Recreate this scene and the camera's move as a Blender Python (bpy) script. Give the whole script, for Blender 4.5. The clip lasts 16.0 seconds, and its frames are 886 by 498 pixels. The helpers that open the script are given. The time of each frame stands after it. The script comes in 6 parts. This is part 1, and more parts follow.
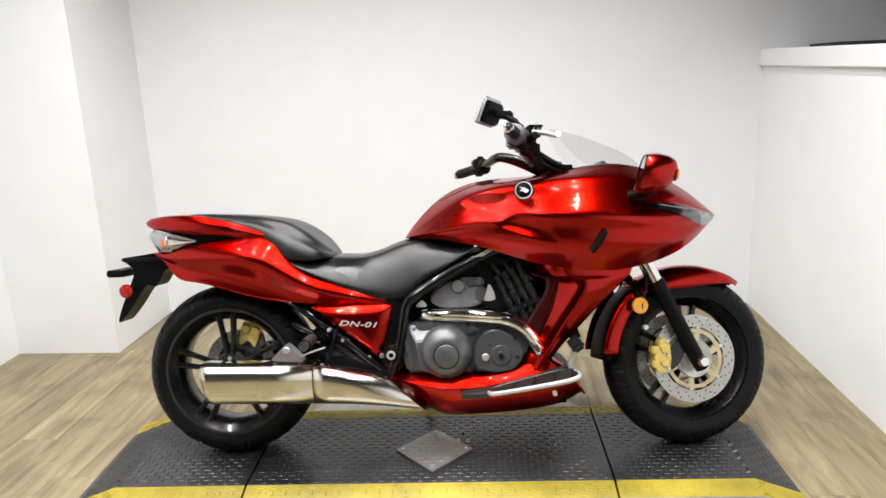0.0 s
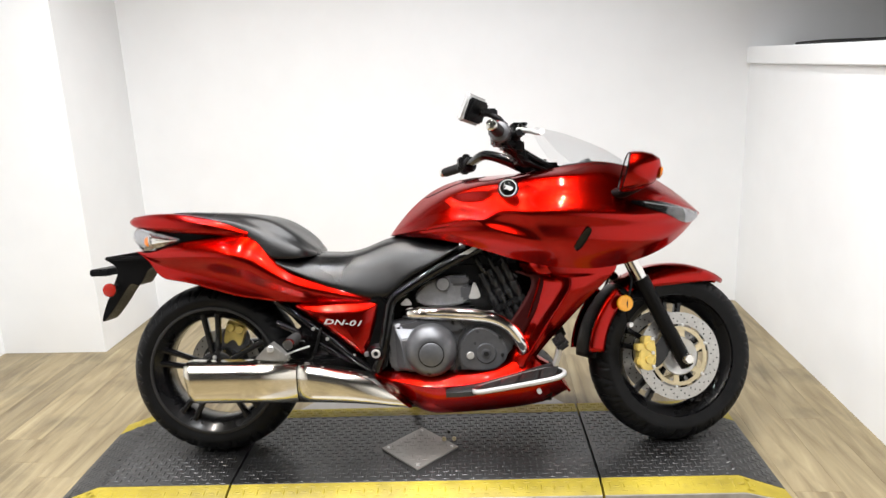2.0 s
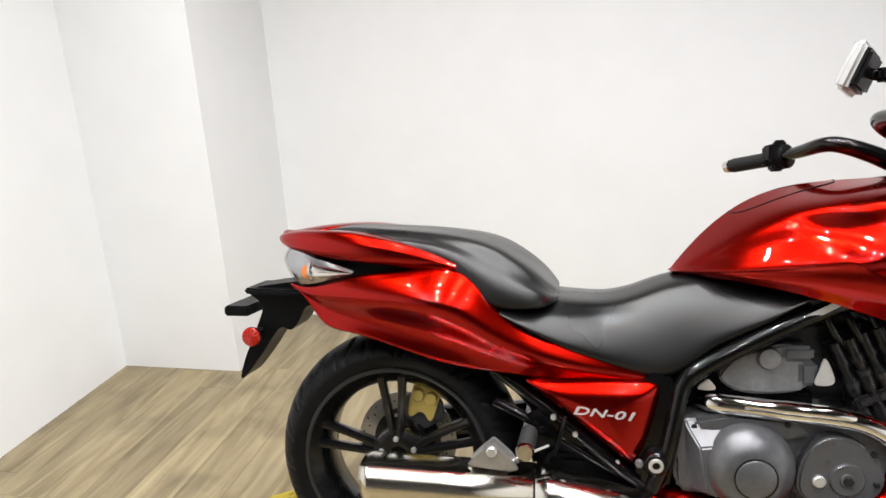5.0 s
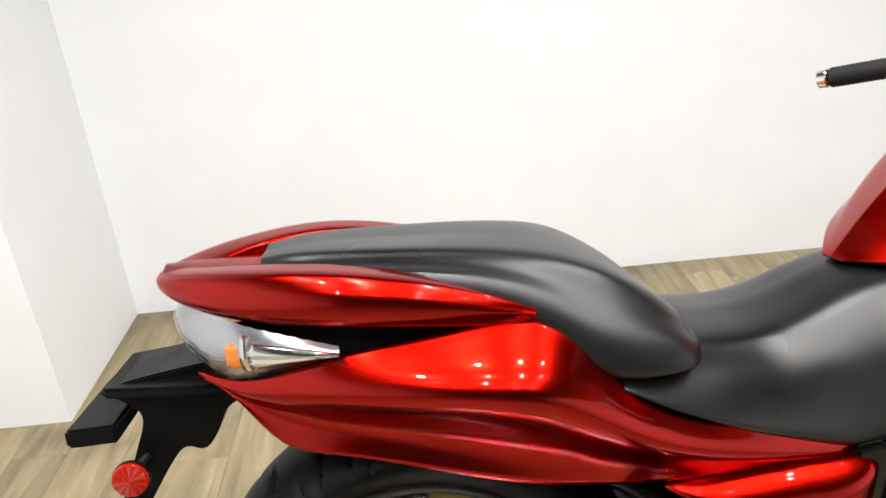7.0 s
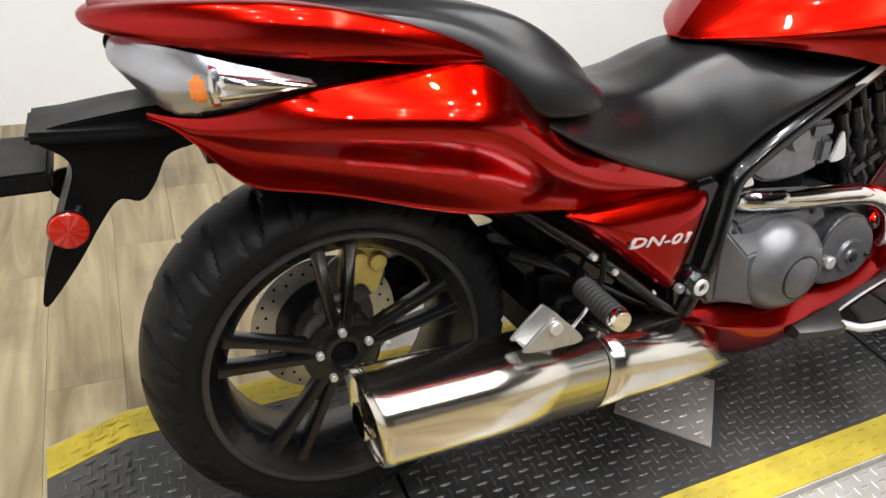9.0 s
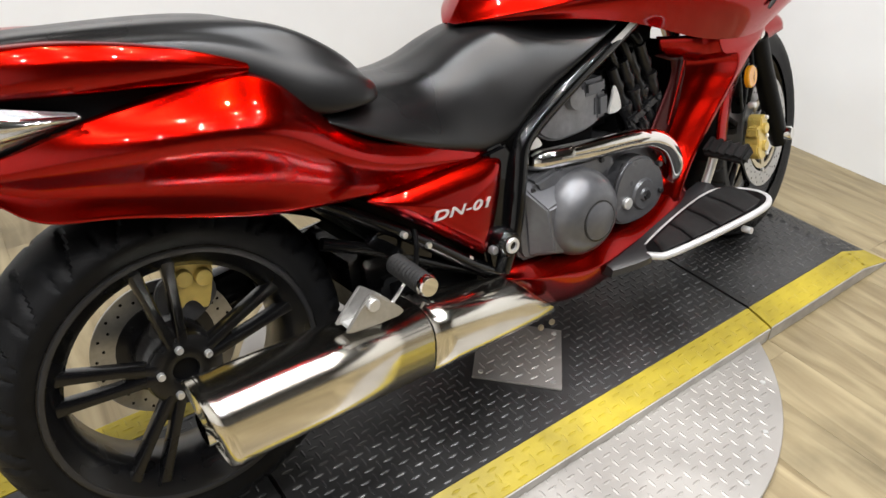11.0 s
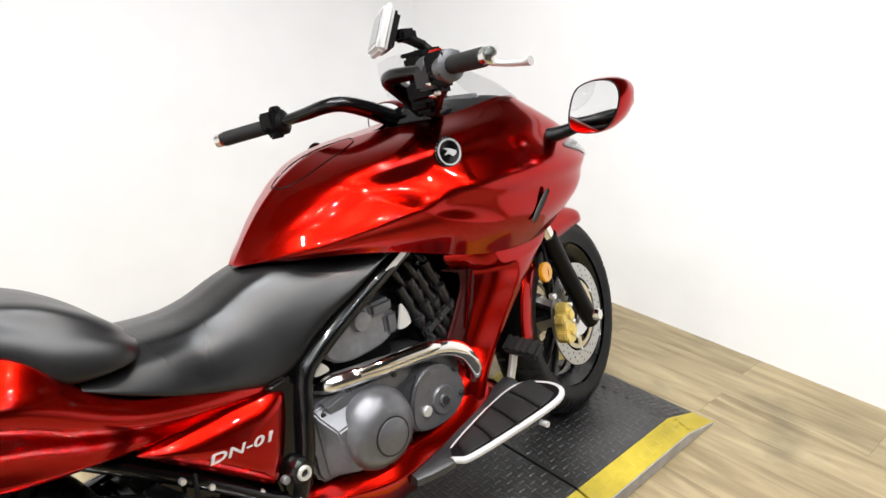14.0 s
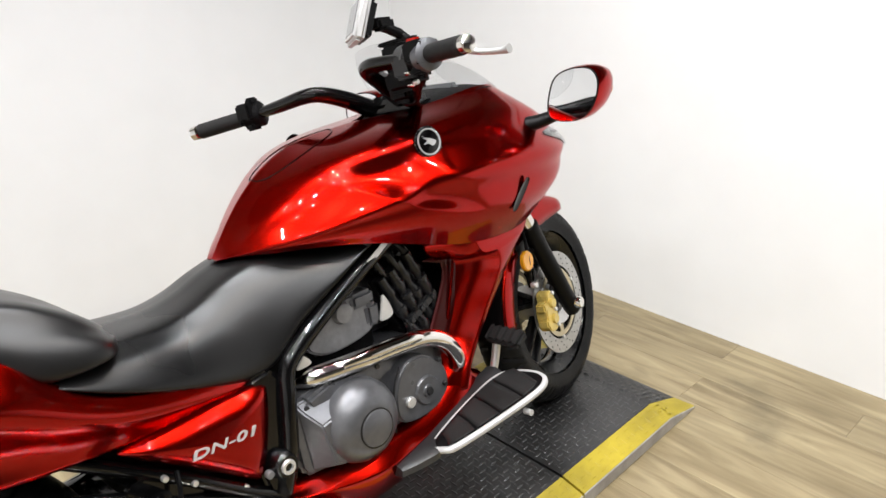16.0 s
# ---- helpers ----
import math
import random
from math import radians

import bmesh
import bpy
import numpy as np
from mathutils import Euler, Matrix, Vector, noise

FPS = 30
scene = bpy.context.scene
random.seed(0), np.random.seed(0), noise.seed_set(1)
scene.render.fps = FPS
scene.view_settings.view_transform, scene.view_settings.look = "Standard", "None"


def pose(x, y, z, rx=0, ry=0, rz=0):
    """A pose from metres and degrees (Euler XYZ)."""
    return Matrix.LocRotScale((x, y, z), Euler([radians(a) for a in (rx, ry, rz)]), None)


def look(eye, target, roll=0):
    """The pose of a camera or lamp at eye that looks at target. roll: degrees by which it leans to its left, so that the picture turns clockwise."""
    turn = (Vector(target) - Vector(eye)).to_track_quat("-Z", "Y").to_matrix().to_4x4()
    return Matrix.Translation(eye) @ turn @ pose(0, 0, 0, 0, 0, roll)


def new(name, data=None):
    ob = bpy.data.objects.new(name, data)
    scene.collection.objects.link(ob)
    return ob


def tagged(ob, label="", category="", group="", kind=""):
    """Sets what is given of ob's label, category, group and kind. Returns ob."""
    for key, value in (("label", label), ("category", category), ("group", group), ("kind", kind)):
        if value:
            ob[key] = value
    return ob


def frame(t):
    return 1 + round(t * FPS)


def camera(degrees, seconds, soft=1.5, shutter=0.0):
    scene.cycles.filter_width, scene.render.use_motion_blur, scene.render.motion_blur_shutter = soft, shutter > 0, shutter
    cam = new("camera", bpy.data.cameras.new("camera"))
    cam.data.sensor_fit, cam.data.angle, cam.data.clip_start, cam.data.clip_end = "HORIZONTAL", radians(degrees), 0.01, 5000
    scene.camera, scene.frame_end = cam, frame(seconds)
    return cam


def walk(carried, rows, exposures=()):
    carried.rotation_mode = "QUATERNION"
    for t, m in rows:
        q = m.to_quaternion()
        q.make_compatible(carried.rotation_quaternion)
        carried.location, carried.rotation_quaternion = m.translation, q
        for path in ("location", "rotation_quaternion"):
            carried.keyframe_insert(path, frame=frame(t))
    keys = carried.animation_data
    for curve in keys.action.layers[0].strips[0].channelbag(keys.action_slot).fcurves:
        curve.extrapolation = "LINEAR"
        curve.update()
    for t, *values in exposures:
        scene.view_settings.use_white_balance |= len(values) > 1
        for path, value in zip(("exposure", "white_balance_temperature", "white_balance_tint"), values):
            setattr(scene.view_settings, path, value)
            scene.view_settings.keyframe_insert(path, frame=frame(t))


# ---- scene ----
cam = camera(62.8, 16.0)
PATH = [
    (0, (0.006, -2.22, 1.364), (-0.137, -0.288, 0.869), -2.3),
    (0.5, (0.025, -2.224, 1.365), (-0.113, -0.292, 0.868), -2.1),
    (1, (0.023, -2.228, 1.365), (-0.109, -0.295, 0.869), -2.0),
    (1.5, (0.034, -2.224, 1.366), (-0.094, -0.291, 0.867), -2.3),
    (2, (0.035, -2.214, 1.362), (-0.091, -0.282, 0.861), -2.3),
    (2.5, (0.053, -2.179, 1.361), (-0.068, -0.252, 0.84), -3.3),
    (3, (0.132, -2.123, 1.364), (-0.136, -0.213, 0.833), -1.7),
    (3.5, (0.101, -1.998, 1.355), (-0.273, -0.105, 0.828), -0.8),
    (4, (-0.137, -1.855, 1.363), (-0.546, 0.02, 0.799), -4.2),
    (4.5, (-0.273, -1.642, 1.312), (-0.705, 0.206, 0.682), -4.1),
    (5, (-0.45, -1.365, 1.329), (-0.878, 0.498, 0.739), -3.3),
    (5.2, (-0.529, -1.278, 1.311), (-0.894, 0.592, 0.701), -3.3),
    (7.3, (-0.926, -0.625, 1.259), (-0.709, 1.158, 0.378), -1.9),
    (7.5, (-0.962, -0.662, 1.278), (-0.63, 1.093, 0.377), 0.1),
    (8, (-1.062, -0.712, 1.268), (-0.605, 0.949, 0.253), -1.8),
    (8.2, (-1.122, -0.715, 1.245), (-0.578, 0.886, 0.178), 0.7),
    (10.3, (-1.169, -0.791, 1.138), (-0.287, 0.546, -0.059), 6.0),
    (10.5, (-1.141, -0.811, 1.166), (-0.181, 0.486, -0.016), 4.1),
    (11, (-1.071, -0.865, 1.193), (-0.126, 0.487, 0.063), 1.1),
    (11.5, (-0.934, -0.972, 1.208), (0.107, 0.32, 0.09), 1.6),
    (12, (-0.866, -1.037, 1.29), (0.187, 0.364, 0.328), -2.0),
    (12.5, (-0.87, -1.065, 1.29), (0.289, 0.342, 0.467), -2.3),
    (13, (-0.861, -1.058, 1.334), (0.307, 0.339, 0.508), -3.1),
    (13.5, (-0.857, -1.052, 1.357), (0.365, 0.334, 0.591), -1.1),
    (14, (-0.855, -1.042, 1.355), (0.357, 0.352, 0.588), -1.3),
    (14.5, (-0.851, -1.038, 1.357), (0.351, 0.358, 0.578), -1.1),
    (15, (-0.853, -1.04, 1.358), (0.379, 0.338, 0.594), -1.2),
    (15.5, (-0.854, -1.044, 1.356), (0.389, 0.334, 0.611), -1.4),
    (16, (-0.853, -1.037, 1.351), (0.392, 0.314, 0.56), -1.6),
]
EXPOSURE = [(0, -0.53), (1.2, -0.5), (2, -0.38), (2.6, -0.32), (3.2, -0.32), (4.2, -0.49), (5, -0.58), (7.5, -0.4), (8.2, -0.45), (10.3, -0.62), (11.2, -0.64), (12, -0.44), (12.6, -0.38), (14.5, -0.36), (15, -0.42), (16, -0.55)]
walk(cam, [(t, look(eye, target, roll)) for t, eye, target, roll in PATH], EXPOSURE)

# ---------------------------------------------------------------- light
world = bpy.data.worlds.new("room_air")
scene.world = world
world.use_nodes = True
world.node_tree.nodes["Background"].inputs[0].default_value = (0.9, 0.95, 1.0, 1)
world.node_tree.nodes["Background"].inputs[1].default_value = 0.0

CEILING = 2.75
LAMPS = [(x + 0.06 * ((k * 7) % 3 - 1), y) for k, y in enumerate((0.50, -0.02, -0.62, -1.30, -2.10)) for x in (-1.55, -0.82, -0.10, 0.62)]
LAMP_POWER = 12.0


# ---------------------------------------------------------------- materials
def material(name, color, rough=0.5, metal=0.0, coat=0.0, vary=0.12, scale=30.0, bump=0.0, bump_scale=400.0,
             rough_vary=0.08, coat_rough=0.04, spec=0.5, stretch=(1, 1, 1), coat_ior=1.42, tint=None):
    """A surface with two scales of variation in colour, gloss and relief."""
    m = bpy.data.materials.new(name)
    m.use_nodes = True
    nt = m.node_tree
    b = nt.nodes["Principled BSDF"]
    b.inputs["Metallic"].default_value = metal
    b.inputs["Coat Weight"].default_value = coat
    b.inputs["Coat Roughness"].default_value = coat_rough
    b.inputs["Specular IOR Level"].default_value = spec
    if tint:
        b.inputs["Specular Tint"].default_value = (*tint, 1)
    b.inputs["Coat IOR"].default_value = coat_ior
    tc = nt.nodes.new("ShaderNodeTexCoord")
    mp = nt.nodes.new("ShaderNodeMapping")
    mp.inputs["Scale"].default_value = stretch
    nt.links.new(tc.outputs["Object"], mp.inputs["Vector"])
    n1 = nt.nodes.new("ShaderNodeTexNoise")
    n1.inputs["Scale"].default_value = scale
    n1.inputs["Detail"].default_value = 6
    n2 = nt.nodes.new("ShaderNodeTexNoise")
    n2.inputs["Scale"].default_value = scale * 0.13
    n2.inputs["Detail"].default_value = 3
    for n in (n1, n2):
        nt.links.new(mp.outputs[0], n.inputs["Vector"])
    mid = nt.nodes.new("ShaderNodeMath")
    mid.operation = "ADD"
    nt.links.new(n1.outputs[0], mid.inputs[0])
    nt.links.new(n2.outputs[0], mid.inputs[1])
    r = nt.nodes.new("ShaderNodeMapRange")
    r.inputs["From Min"].default_value, r.inputs["From Max"].default_value = 0.7, 1.3
    r.inputs["To Min"].default_value, r.inputs["To Max"].default_value = 1 - vary, 1 + vary
    nt.links.new(mid.outputs[0], r.inputs["Value"])
    mul = nt.nodes.new("ShaderNodeVectorMath")
    mul.operation = "SCALE"
    mul.inputs[0].default_value = color
    nt.links.new(r.outputs[0], mul.inputs["Scale"])
    nt.links.new(mul.outputs[0], b.inputs["Base Color"])
    rr = nt.nodes.new("ShaderNodeMapRange")
    rr.inputs["From Min"].default_value, rr.inputs["From Max"].default_value = 0.3, 0.7
    rr.inputs["To Min"].default_value, rr.inputs["To Max"].default_value = max(0.0, rough - rough_vary), rough + rough_vary
    nt.links.new(n2.outputs[0], rr.inputs["Value"])
    nt.links.new(rr.outputs[0], b.inputs["Roughness"])
    if bump:
        n3 = nt.nodes.new("ShaderNodeTexNoise")
        n3.inputs["Scale"].default_value = bump_scale
        n3.inputs["Detail"].default_value = 4
        nt.links.new(mp.outputs[0], n3.inputs["Vector"])
        bp = nt.nodes.new("ShaderNodeBump")
        bp.inputs["Strength"].default_value = bump
        bp.inputs["Distance"].default_value = 0.002
        nt.links.new(n3.outputs[0], bp.inputs["Height"])
        nt.links.new(bp.outputs[0], b.inputs["Normal"])
    return m


def clear_material(name, tint, gloss=0.08, rough=0.02, rise=0.55):
    """Thin clear plastic or glass: see-through, with a clean reflection that grows at grazing angles."""
    m = bpy.data.materials.new(name)
    m.use_nodes = True
    nt = m.node_tree
    nt.nodes.remove(nt.nodes["Principled BSDF"])
    out = nt.nodes["Material Output"]
    tr = nt.nodes.new("ShaderNodeBsdfTransparent")
    tr.inputs[0].default_value = (*tint, 1)
    gl = nt.nodes.new("ShaderNodeBsdfGlossy")
    gl.inputs["Roughness"].default_value = rough
    fr = nt.nodes.new("ShaderNodeLayerWeight")
    fr.inputs["Blend"].default_value = 0.5
    pw = nt.nodes.new("ShaderNodeMath")
    pw.operation = "POWER"
    pw.inputs[1].default_value = 3.5
    nt.links.new(fr.outputs["Facing"], pw.inputs[0])
    gain = nt.nodes.new("ShaderNodeMath")
    gain.operation = "MULTIPLY_ADD"
    gain.inputs[1].default_value, gain.inputs[2].default_value = rise, gloss
    nt.links.new(pw.outputs[0], gain.inputs[0])
    mx = nt.nodes.new("ShaderNodeMixShader")
    nt.links.new(gain.outputs[0], mx.inputs[0])
    nt.links.new(tr.outputs[0], mx.inputs[1])
    nt.links.new(gl.outputs[0], mx.inputs[2])
    nt.links.new(mx.outputs[0], out.inputs["Surface"])
    return m


def plank_material():
    """Greige wood-look vinyl: long grain, knots, and a tone of its own for each plank."""
    m = material("vinyl_plank", (0.34, 0.25, 0.135), 0.42, vary=0.0, bump=0.15, bump_scale=90, stretch=(9, 0.7, 1))
    nt = m.node_tree
    b = nt.nodes["Principled BSDF"]
    tc = nt.nodes.new("ShaderNodeTexCoord")
    info = nt.nodes.new("ShaderNodeObjectInfo")
    add = nt.nodes.new("ShaderNodeVectorMath")
    add.operation = "ADD"
    sc = nt.nodes.new("ShaderNodeVectorMath")
    sc.operation = "SCALE"
    sc.inputs[0].default_value = (7.3, 11.1, 3.7)
    nt.links.new(info.outputs["Random"], sc.inputs["Scale"])
    nt.links.new(tc.outputs["Object"], add.inputs[0])
    nt.links.new(sc.outputs[0], add.inputs[1])
    mp = nt.nodes.new("ShaderNodeMapping")
    mp.inputs["Scale"].default_value = (14, 1.6, 1)
    nt.links.new(add.outputs[0], mp.inputs["Vector"])
    g = nt.nodes.new("ShaderNodeTexNoise")
    g.inputs["Scale"].default_value, g.inputs["Detail"].default_value, g.inputs["Distortion"].default_value = 1.3, 8, 1.2
    nt.links.new(mp.outputs[0], g.inputs["Vector"])
    ramp = nt.nodes.new("ShaderNodeValToRGB")
    e = ramp.color_ramp.elements
    e[0].position, e[0].color = 0.28, (0.152, 0.114, 0.058, 1)
    e[1].position, e[1].color = 0.72, (0.344, 0.283, 0.165, 1)
    mid = ramp.color_ramp.elements.new(0.5)
    mid.color = (0.248, 0.197, 0.110, 1)
    nt.links.new(g.outputs[0], ramp.inputs[0])
    tone = nt.nodes.new("ShaderNodeMapRange")
    tone.inputs["To Min"].default_value, tone.inputs["To Max"].default_value = 0.86, 1.12
    nt.links.new(info.outputs["Random"], tone.inputs["Value"])
    mul = nt.nodes.new("ShaderNodeVectorMath")
    mul.operation = "SCALE"
    nt.links.new(ramp.outputs[0], mul.inputs[0])
    nt.links.new(tone.outputs[0], mul.inputs["Scale"])
    geo = nt.nodes.new("ShaderNodeNewGeometry")
    dirt = nt.nodes.new("ShaderNodeTexNoise")
    dirt.inputs["Scale"].default_value, dirt.inputs["Detail"].default_value = 3.2, 6
    nt.links.new(geo.outputs["Position"], dirt.inputs["Vector"])
    soil = nt.nodes.new("ShaderNodeMapRange")
    soil.inputs["From Min"].default_value, soil.inputs["From Max"].default_value = 0.32, 0.47
    soil.inputs["To Min"].default_value, soil.inputs["To Max"].default_value = 0.62, 1.04
    nt.links.new(dirt.outputs[0], soil.inputs["Value"])
    worn = nt.nodes.new("ShaderNodeVectorMath")
    worn.operation = "SCALE"
    nt.links.new(mul.outputs[0], worn.inputs[0])
    nt.links.new(soil.outputs[0], worn.inputs["Scale"])
    nt.links.new(worn.outputs[0], b.inputs["Base Color"])
    return m


RED = material("candy_red_paint", (0.355, 0.0034, 0.0011), 0.235, 1.0, 0.66, vary=0.04, scale=60, rough_vary=0.02, coat_rough=0.003, coat_ior=1.37, tint=(0.72, 0.03, 0.02))
# the red paint again, darkened to paint in the shade of the duct
RED_SHADED = material("candy_red_shaded", (0.05, 0.001, 0.001), 0.4, 0.6, 0.4, vary=0.06, scale=60, coat_ior=1.35)
VINYL = material("seat_vinyl", (0.004, 0.004, 0.0042), 0.30, 0.0, 0.0, vary=0.25, scale=25, bump=0.08, bump_scale=900, spec=0.46, rough_vary=0.10)
GLOSS_BLACK = material("gloss_black_paint", (0.002, 0.002, 0.0022), 0.16, 0.0, 0.6, vary=0.1, scale=80, spec=0.2, coat_ior=1.4, coat_rough=0.02)
PLASTIC = material("black_plastic", (0.0030, 0.0030, 0.0033), 0.38, vary=0.2, scale=90, bump=0.2, bump_scale=700, spec=0.12)
RUBBER = material("tyre_rubber", (0.0046, 0.0048, 0.0054), 0.46, vary=0.4, scale=40, bump=0.3, bump_scale=500, spec=0.16)
GREY_PLASTIC = material("dark_grey_plastic", (0.016, 0.016, 0.017), 0.38, vary=0.12, scale=90, bump=0.12, bump_scale=700)
GRIP = material("grip_rubber", (0.009, 0.009, 0.009), 0.6, vary=0.2, scale=80, bump=0.4, bump_scale=800, spec=0.3)
RIM = material("satin_black_alloy", (0.0042, 0.0042, 0.0047), 0.28, 0.1, 0.3, vary=0.15, scale=60, spec=0.35, coat_rough=0.12)
ENGINE = material("grey_engine_paint", (0.122, 0.124, 0.132), 0.34, 0.6, 0.0, vary=0.12, scale=70, bump=0.1, bump_scale=600)
ENGINE_LIGHT = material("cast_alloy_grey", (0.20, 0.20, 0.205), 0.42, 0.5, 0.0, vary=0.2, scale=60, bump=0.25, bump_scale=500)
ENGINE_DARK = material("dark_cylinder_paint", (0.012, 0.012, 0.0132), 0.32, 0.3, 0.2, vary=0.2, scale=60)
CHROME = material("polished_chrome", (0.80, 0.79, 0.76), 0.05, 1.0, vary=0.04, scale=20, rough_vary=0.03)
STEEL = material("brushed_muffler_steel", (0.72, 0.69, 0.62), 0.165, 1.0, vary=0.05, scale=25, rough_vary=0.03, stretch=(1, 8, 8))
COVER_STEEL = material("satin_exhaust_cover", (0.72, 0.70, 0.64), 0.15, 1.0, vary=0.05, scale=25, rough_vary=0.03)
ALLOY = material("bare_aluminium", (0.70, 0.70, 0.69), 0.38, 0.8, vary=0.1, scale=50, bump=0.1)
SILVER = material("silver_paint", (0.50, 0.50, 0.50), 0.36, 0.35, 0.2, vary=0.08, scale=60)
DISC = material("brake_disc_steel", (0.46, 0.455, 0.44), 0.34, 0.85, vary=0.12, scale=120, rough_vary=0.08)
PALE_GOLD = material("pale_gold_carrier", (0.58, 0.50, 0.33), 0.38, 0.7, 0.2, vary=0.12, scale=60)
GOLD = material("gold_caliper_paint", (0.66, 0.50, 0.135), 0.33, 0.4, 0.4, vary=0.12, scale=60)
AMBER = material("amber_lens", (0.80, 0.22, 0.01), 0.15, 0.0, 0.8, vary=0.1, scale=200, bump=0.3, bump_scale=350)
AMBER_DEEP = material("amber_reflector_lens", (0.85, 0.37, 0.012), 0.15, 0.0, 0.8, vary=0.12, scale=250, bump=0.3, bump_scale=350)
RED_LENS = material("red_reflector_lens", (0.34, 0.008, 0.002), 0.12, 0.15, 0.35, vary=0.15, scale=250, bump=0.15, bump_scale=250)
REFLECTOR = material("lamp_reflector", (0.34, 0.35, 0.37), 0.25, 0.85, vary=0.3, scale=40, bump=0.2, bump_scale=120)
TAIL_REFLECTOR = material("dim_lamp_reflector", (0.42, 0.425, 0.44), 0.22, 0.85, vary=0.15, scale=40)
LENS = clear_material("clear_lens", (0.95, 0.95, 0.96))
SCREEN = clear_material("clear_windscreen", (0.92, 0.925, 0.93), gloss=0.03, rise=0.20)
MIRROR = material("mirror_glass", (0.88, 0.89, 0.90), 0.02, 1.0, vary=0.01, rough_vary=0.01)
LCD = material("unlit_display", (0.10, 0.105, 0.11), 0.12, 0.0, 0.5, vary=0.05)
WALL = material("white_wall_paint", (0.86, 0.875, 0.885), 0.62, vary=0.02, scale=6, bump=0.05, bump_scale=220)
# the ceiling is out of view; its dark tone deepens reflections in the bodywork
CEIL = material("dark_unseen_ceiling", (0.05, 0.05, 0.05), 0.85, vary=0.05, scale=5)
# for the added wall out of view; its grey sets how dark reflections are
DARK_WALL = material("dark_unseen_wall", (0.15, 0.15, 0.15), 0.8, vary=0.06, scale=4)
GREY_WALL = material("grey_wall_paint", (0.42, 0.42, 0.41), 0.7, vary=0.06, scale=4, bump=0.08)
PLANK = plank_material()
SUBFLOOR = material("subfloor", (0.13, 0.10, 0.058), 0.8, vary=0.2)
WORN = material("worn_tread_tops", (0.038, 0.038, 0.039), 0.35, 0.3, 0.0, vary=0.8, scale=6, spec=0.8)
DECK = material("black_deck_paint", (0.021, 0.021, 0.0213), 0.40, 0.1, 0.0, vary=0.85, scale=6, bump=0.15, bump_scale=200, rough_vary=0.14, spec=0.8)
YELLOW = material("worn_yellow_paint", (0.36, 0.280, 0.018), 0.5, 0.0, 0.0, vary=0.3, scale=14, bump=0.2, bump_scale=160)
BARE_EDGE = material("scuffed_grey_edge", (0.38, 0.365, 0.335), 0.55, 0.2, vary=0.3, scale=18, bump=0.2, bump_scale=120)
PLATE = material("tread_plate_aluminium", (0.34, 0.325, 0.305), 0.45, 0.55, vary=0.2, scale=7, rough_vary=0.1)


# ---------------------------------------------------------------- mesh helpers
def part(name, bm, mat, parent=None, label="", smooth=40, m=None, thick=0.0):
    """One bmesh as one object under its thing. smooth: the angle, in degrees, above which edges stay sharp."""
    if m is not None:
        bm.transform(m)
    bmesh.ops.recalc_face_normals(bm, faces=bm.faces)
    for f in bm.faces:
        f.smooth = True
    lim = radians(smooth)
    for e in bm.edges:
        if len(e.link_faces) == 2 and e.calc_face_angle(0.0) > lim:
            e.smooth = False
    me = bpy.data.meshes.new(name)
    bm.to_mesh(me)
    bm.free()
    me.materials.append(mat)
    ob = new(name, me)
    if parent is not None:
        ob.parent = parent
    if label:
        ob["label"] = label
    if thick:
        s = ob.modifiers.new("thickness", "SOLIDIFY")
        s.thickness, s.offset = thick, -1.0
    return ob


def empty(name, parent=None):
    ob = new(name)
    ob.empty_display_size = 0.1
    if parent is not None:
        ob.parent = parent
    return ob


def spline(keys):
    """A smooth function through (x, value) keys, with no overshoot."""
    xs, vs = np.array([k[0] for k in keys], float), np.array([k[1] for k in keys], float)
    d = np.diff(vs) / np.diff(xs)
    t = np.zeros(len(xs))
    t[0], t[-1] = d[0], d[-1]
    for i in range(1, len(xs) - 1):
        t[i] = 0 if d[i - 1] * d[i] <= 0 else 2 * d[i - 1] * d[i] / (d[i - 1] + d[i])

    def f(x):
        i = int(min(max(np.searchsorted(xs, x) - 1, 0), len(xs) - 2))
        h = xs[i + 1] - xs[i]
        s = min(max((x - xs[i]) / h, 0.0), 1.0)
        return float((2 * s**3 - 3 * s**2 + 1) * vs[i] + (s**3 - 2 * s**2 + s) * h * t[i]
                     + (-2 * s**3 + 3 * s**2) * vs[i + 1] + (s**3 - s**2) * h * t[i + 1])
    return f


def softened(f, x0, x1, width=0.022):
    """The same function with its bends eased over a width."""
    n = 160
    xs = np.linspace(x0, x1, n)
    h = xs[1] - xs[0]
    k = max(1, int(3 * width / h))
    vs = np.array([f(x) for x in xs])
    lo, hi = vs[0] - (vs[1] - vs[0]) * np.arange(k, 0, -1), vs[-1] + (vs[-1] - vs[-2]) * np.arange(1, k + 1)
    w = np.exp(-0.5 * (np.arange(-k, k + 1) * h / width) ** 2)
    vs = np.convolve(np.concatenate([lo, vs, hi]), w / w.sum(), "valid")
    return lambda x: float(np.interp(x, xs, vs))


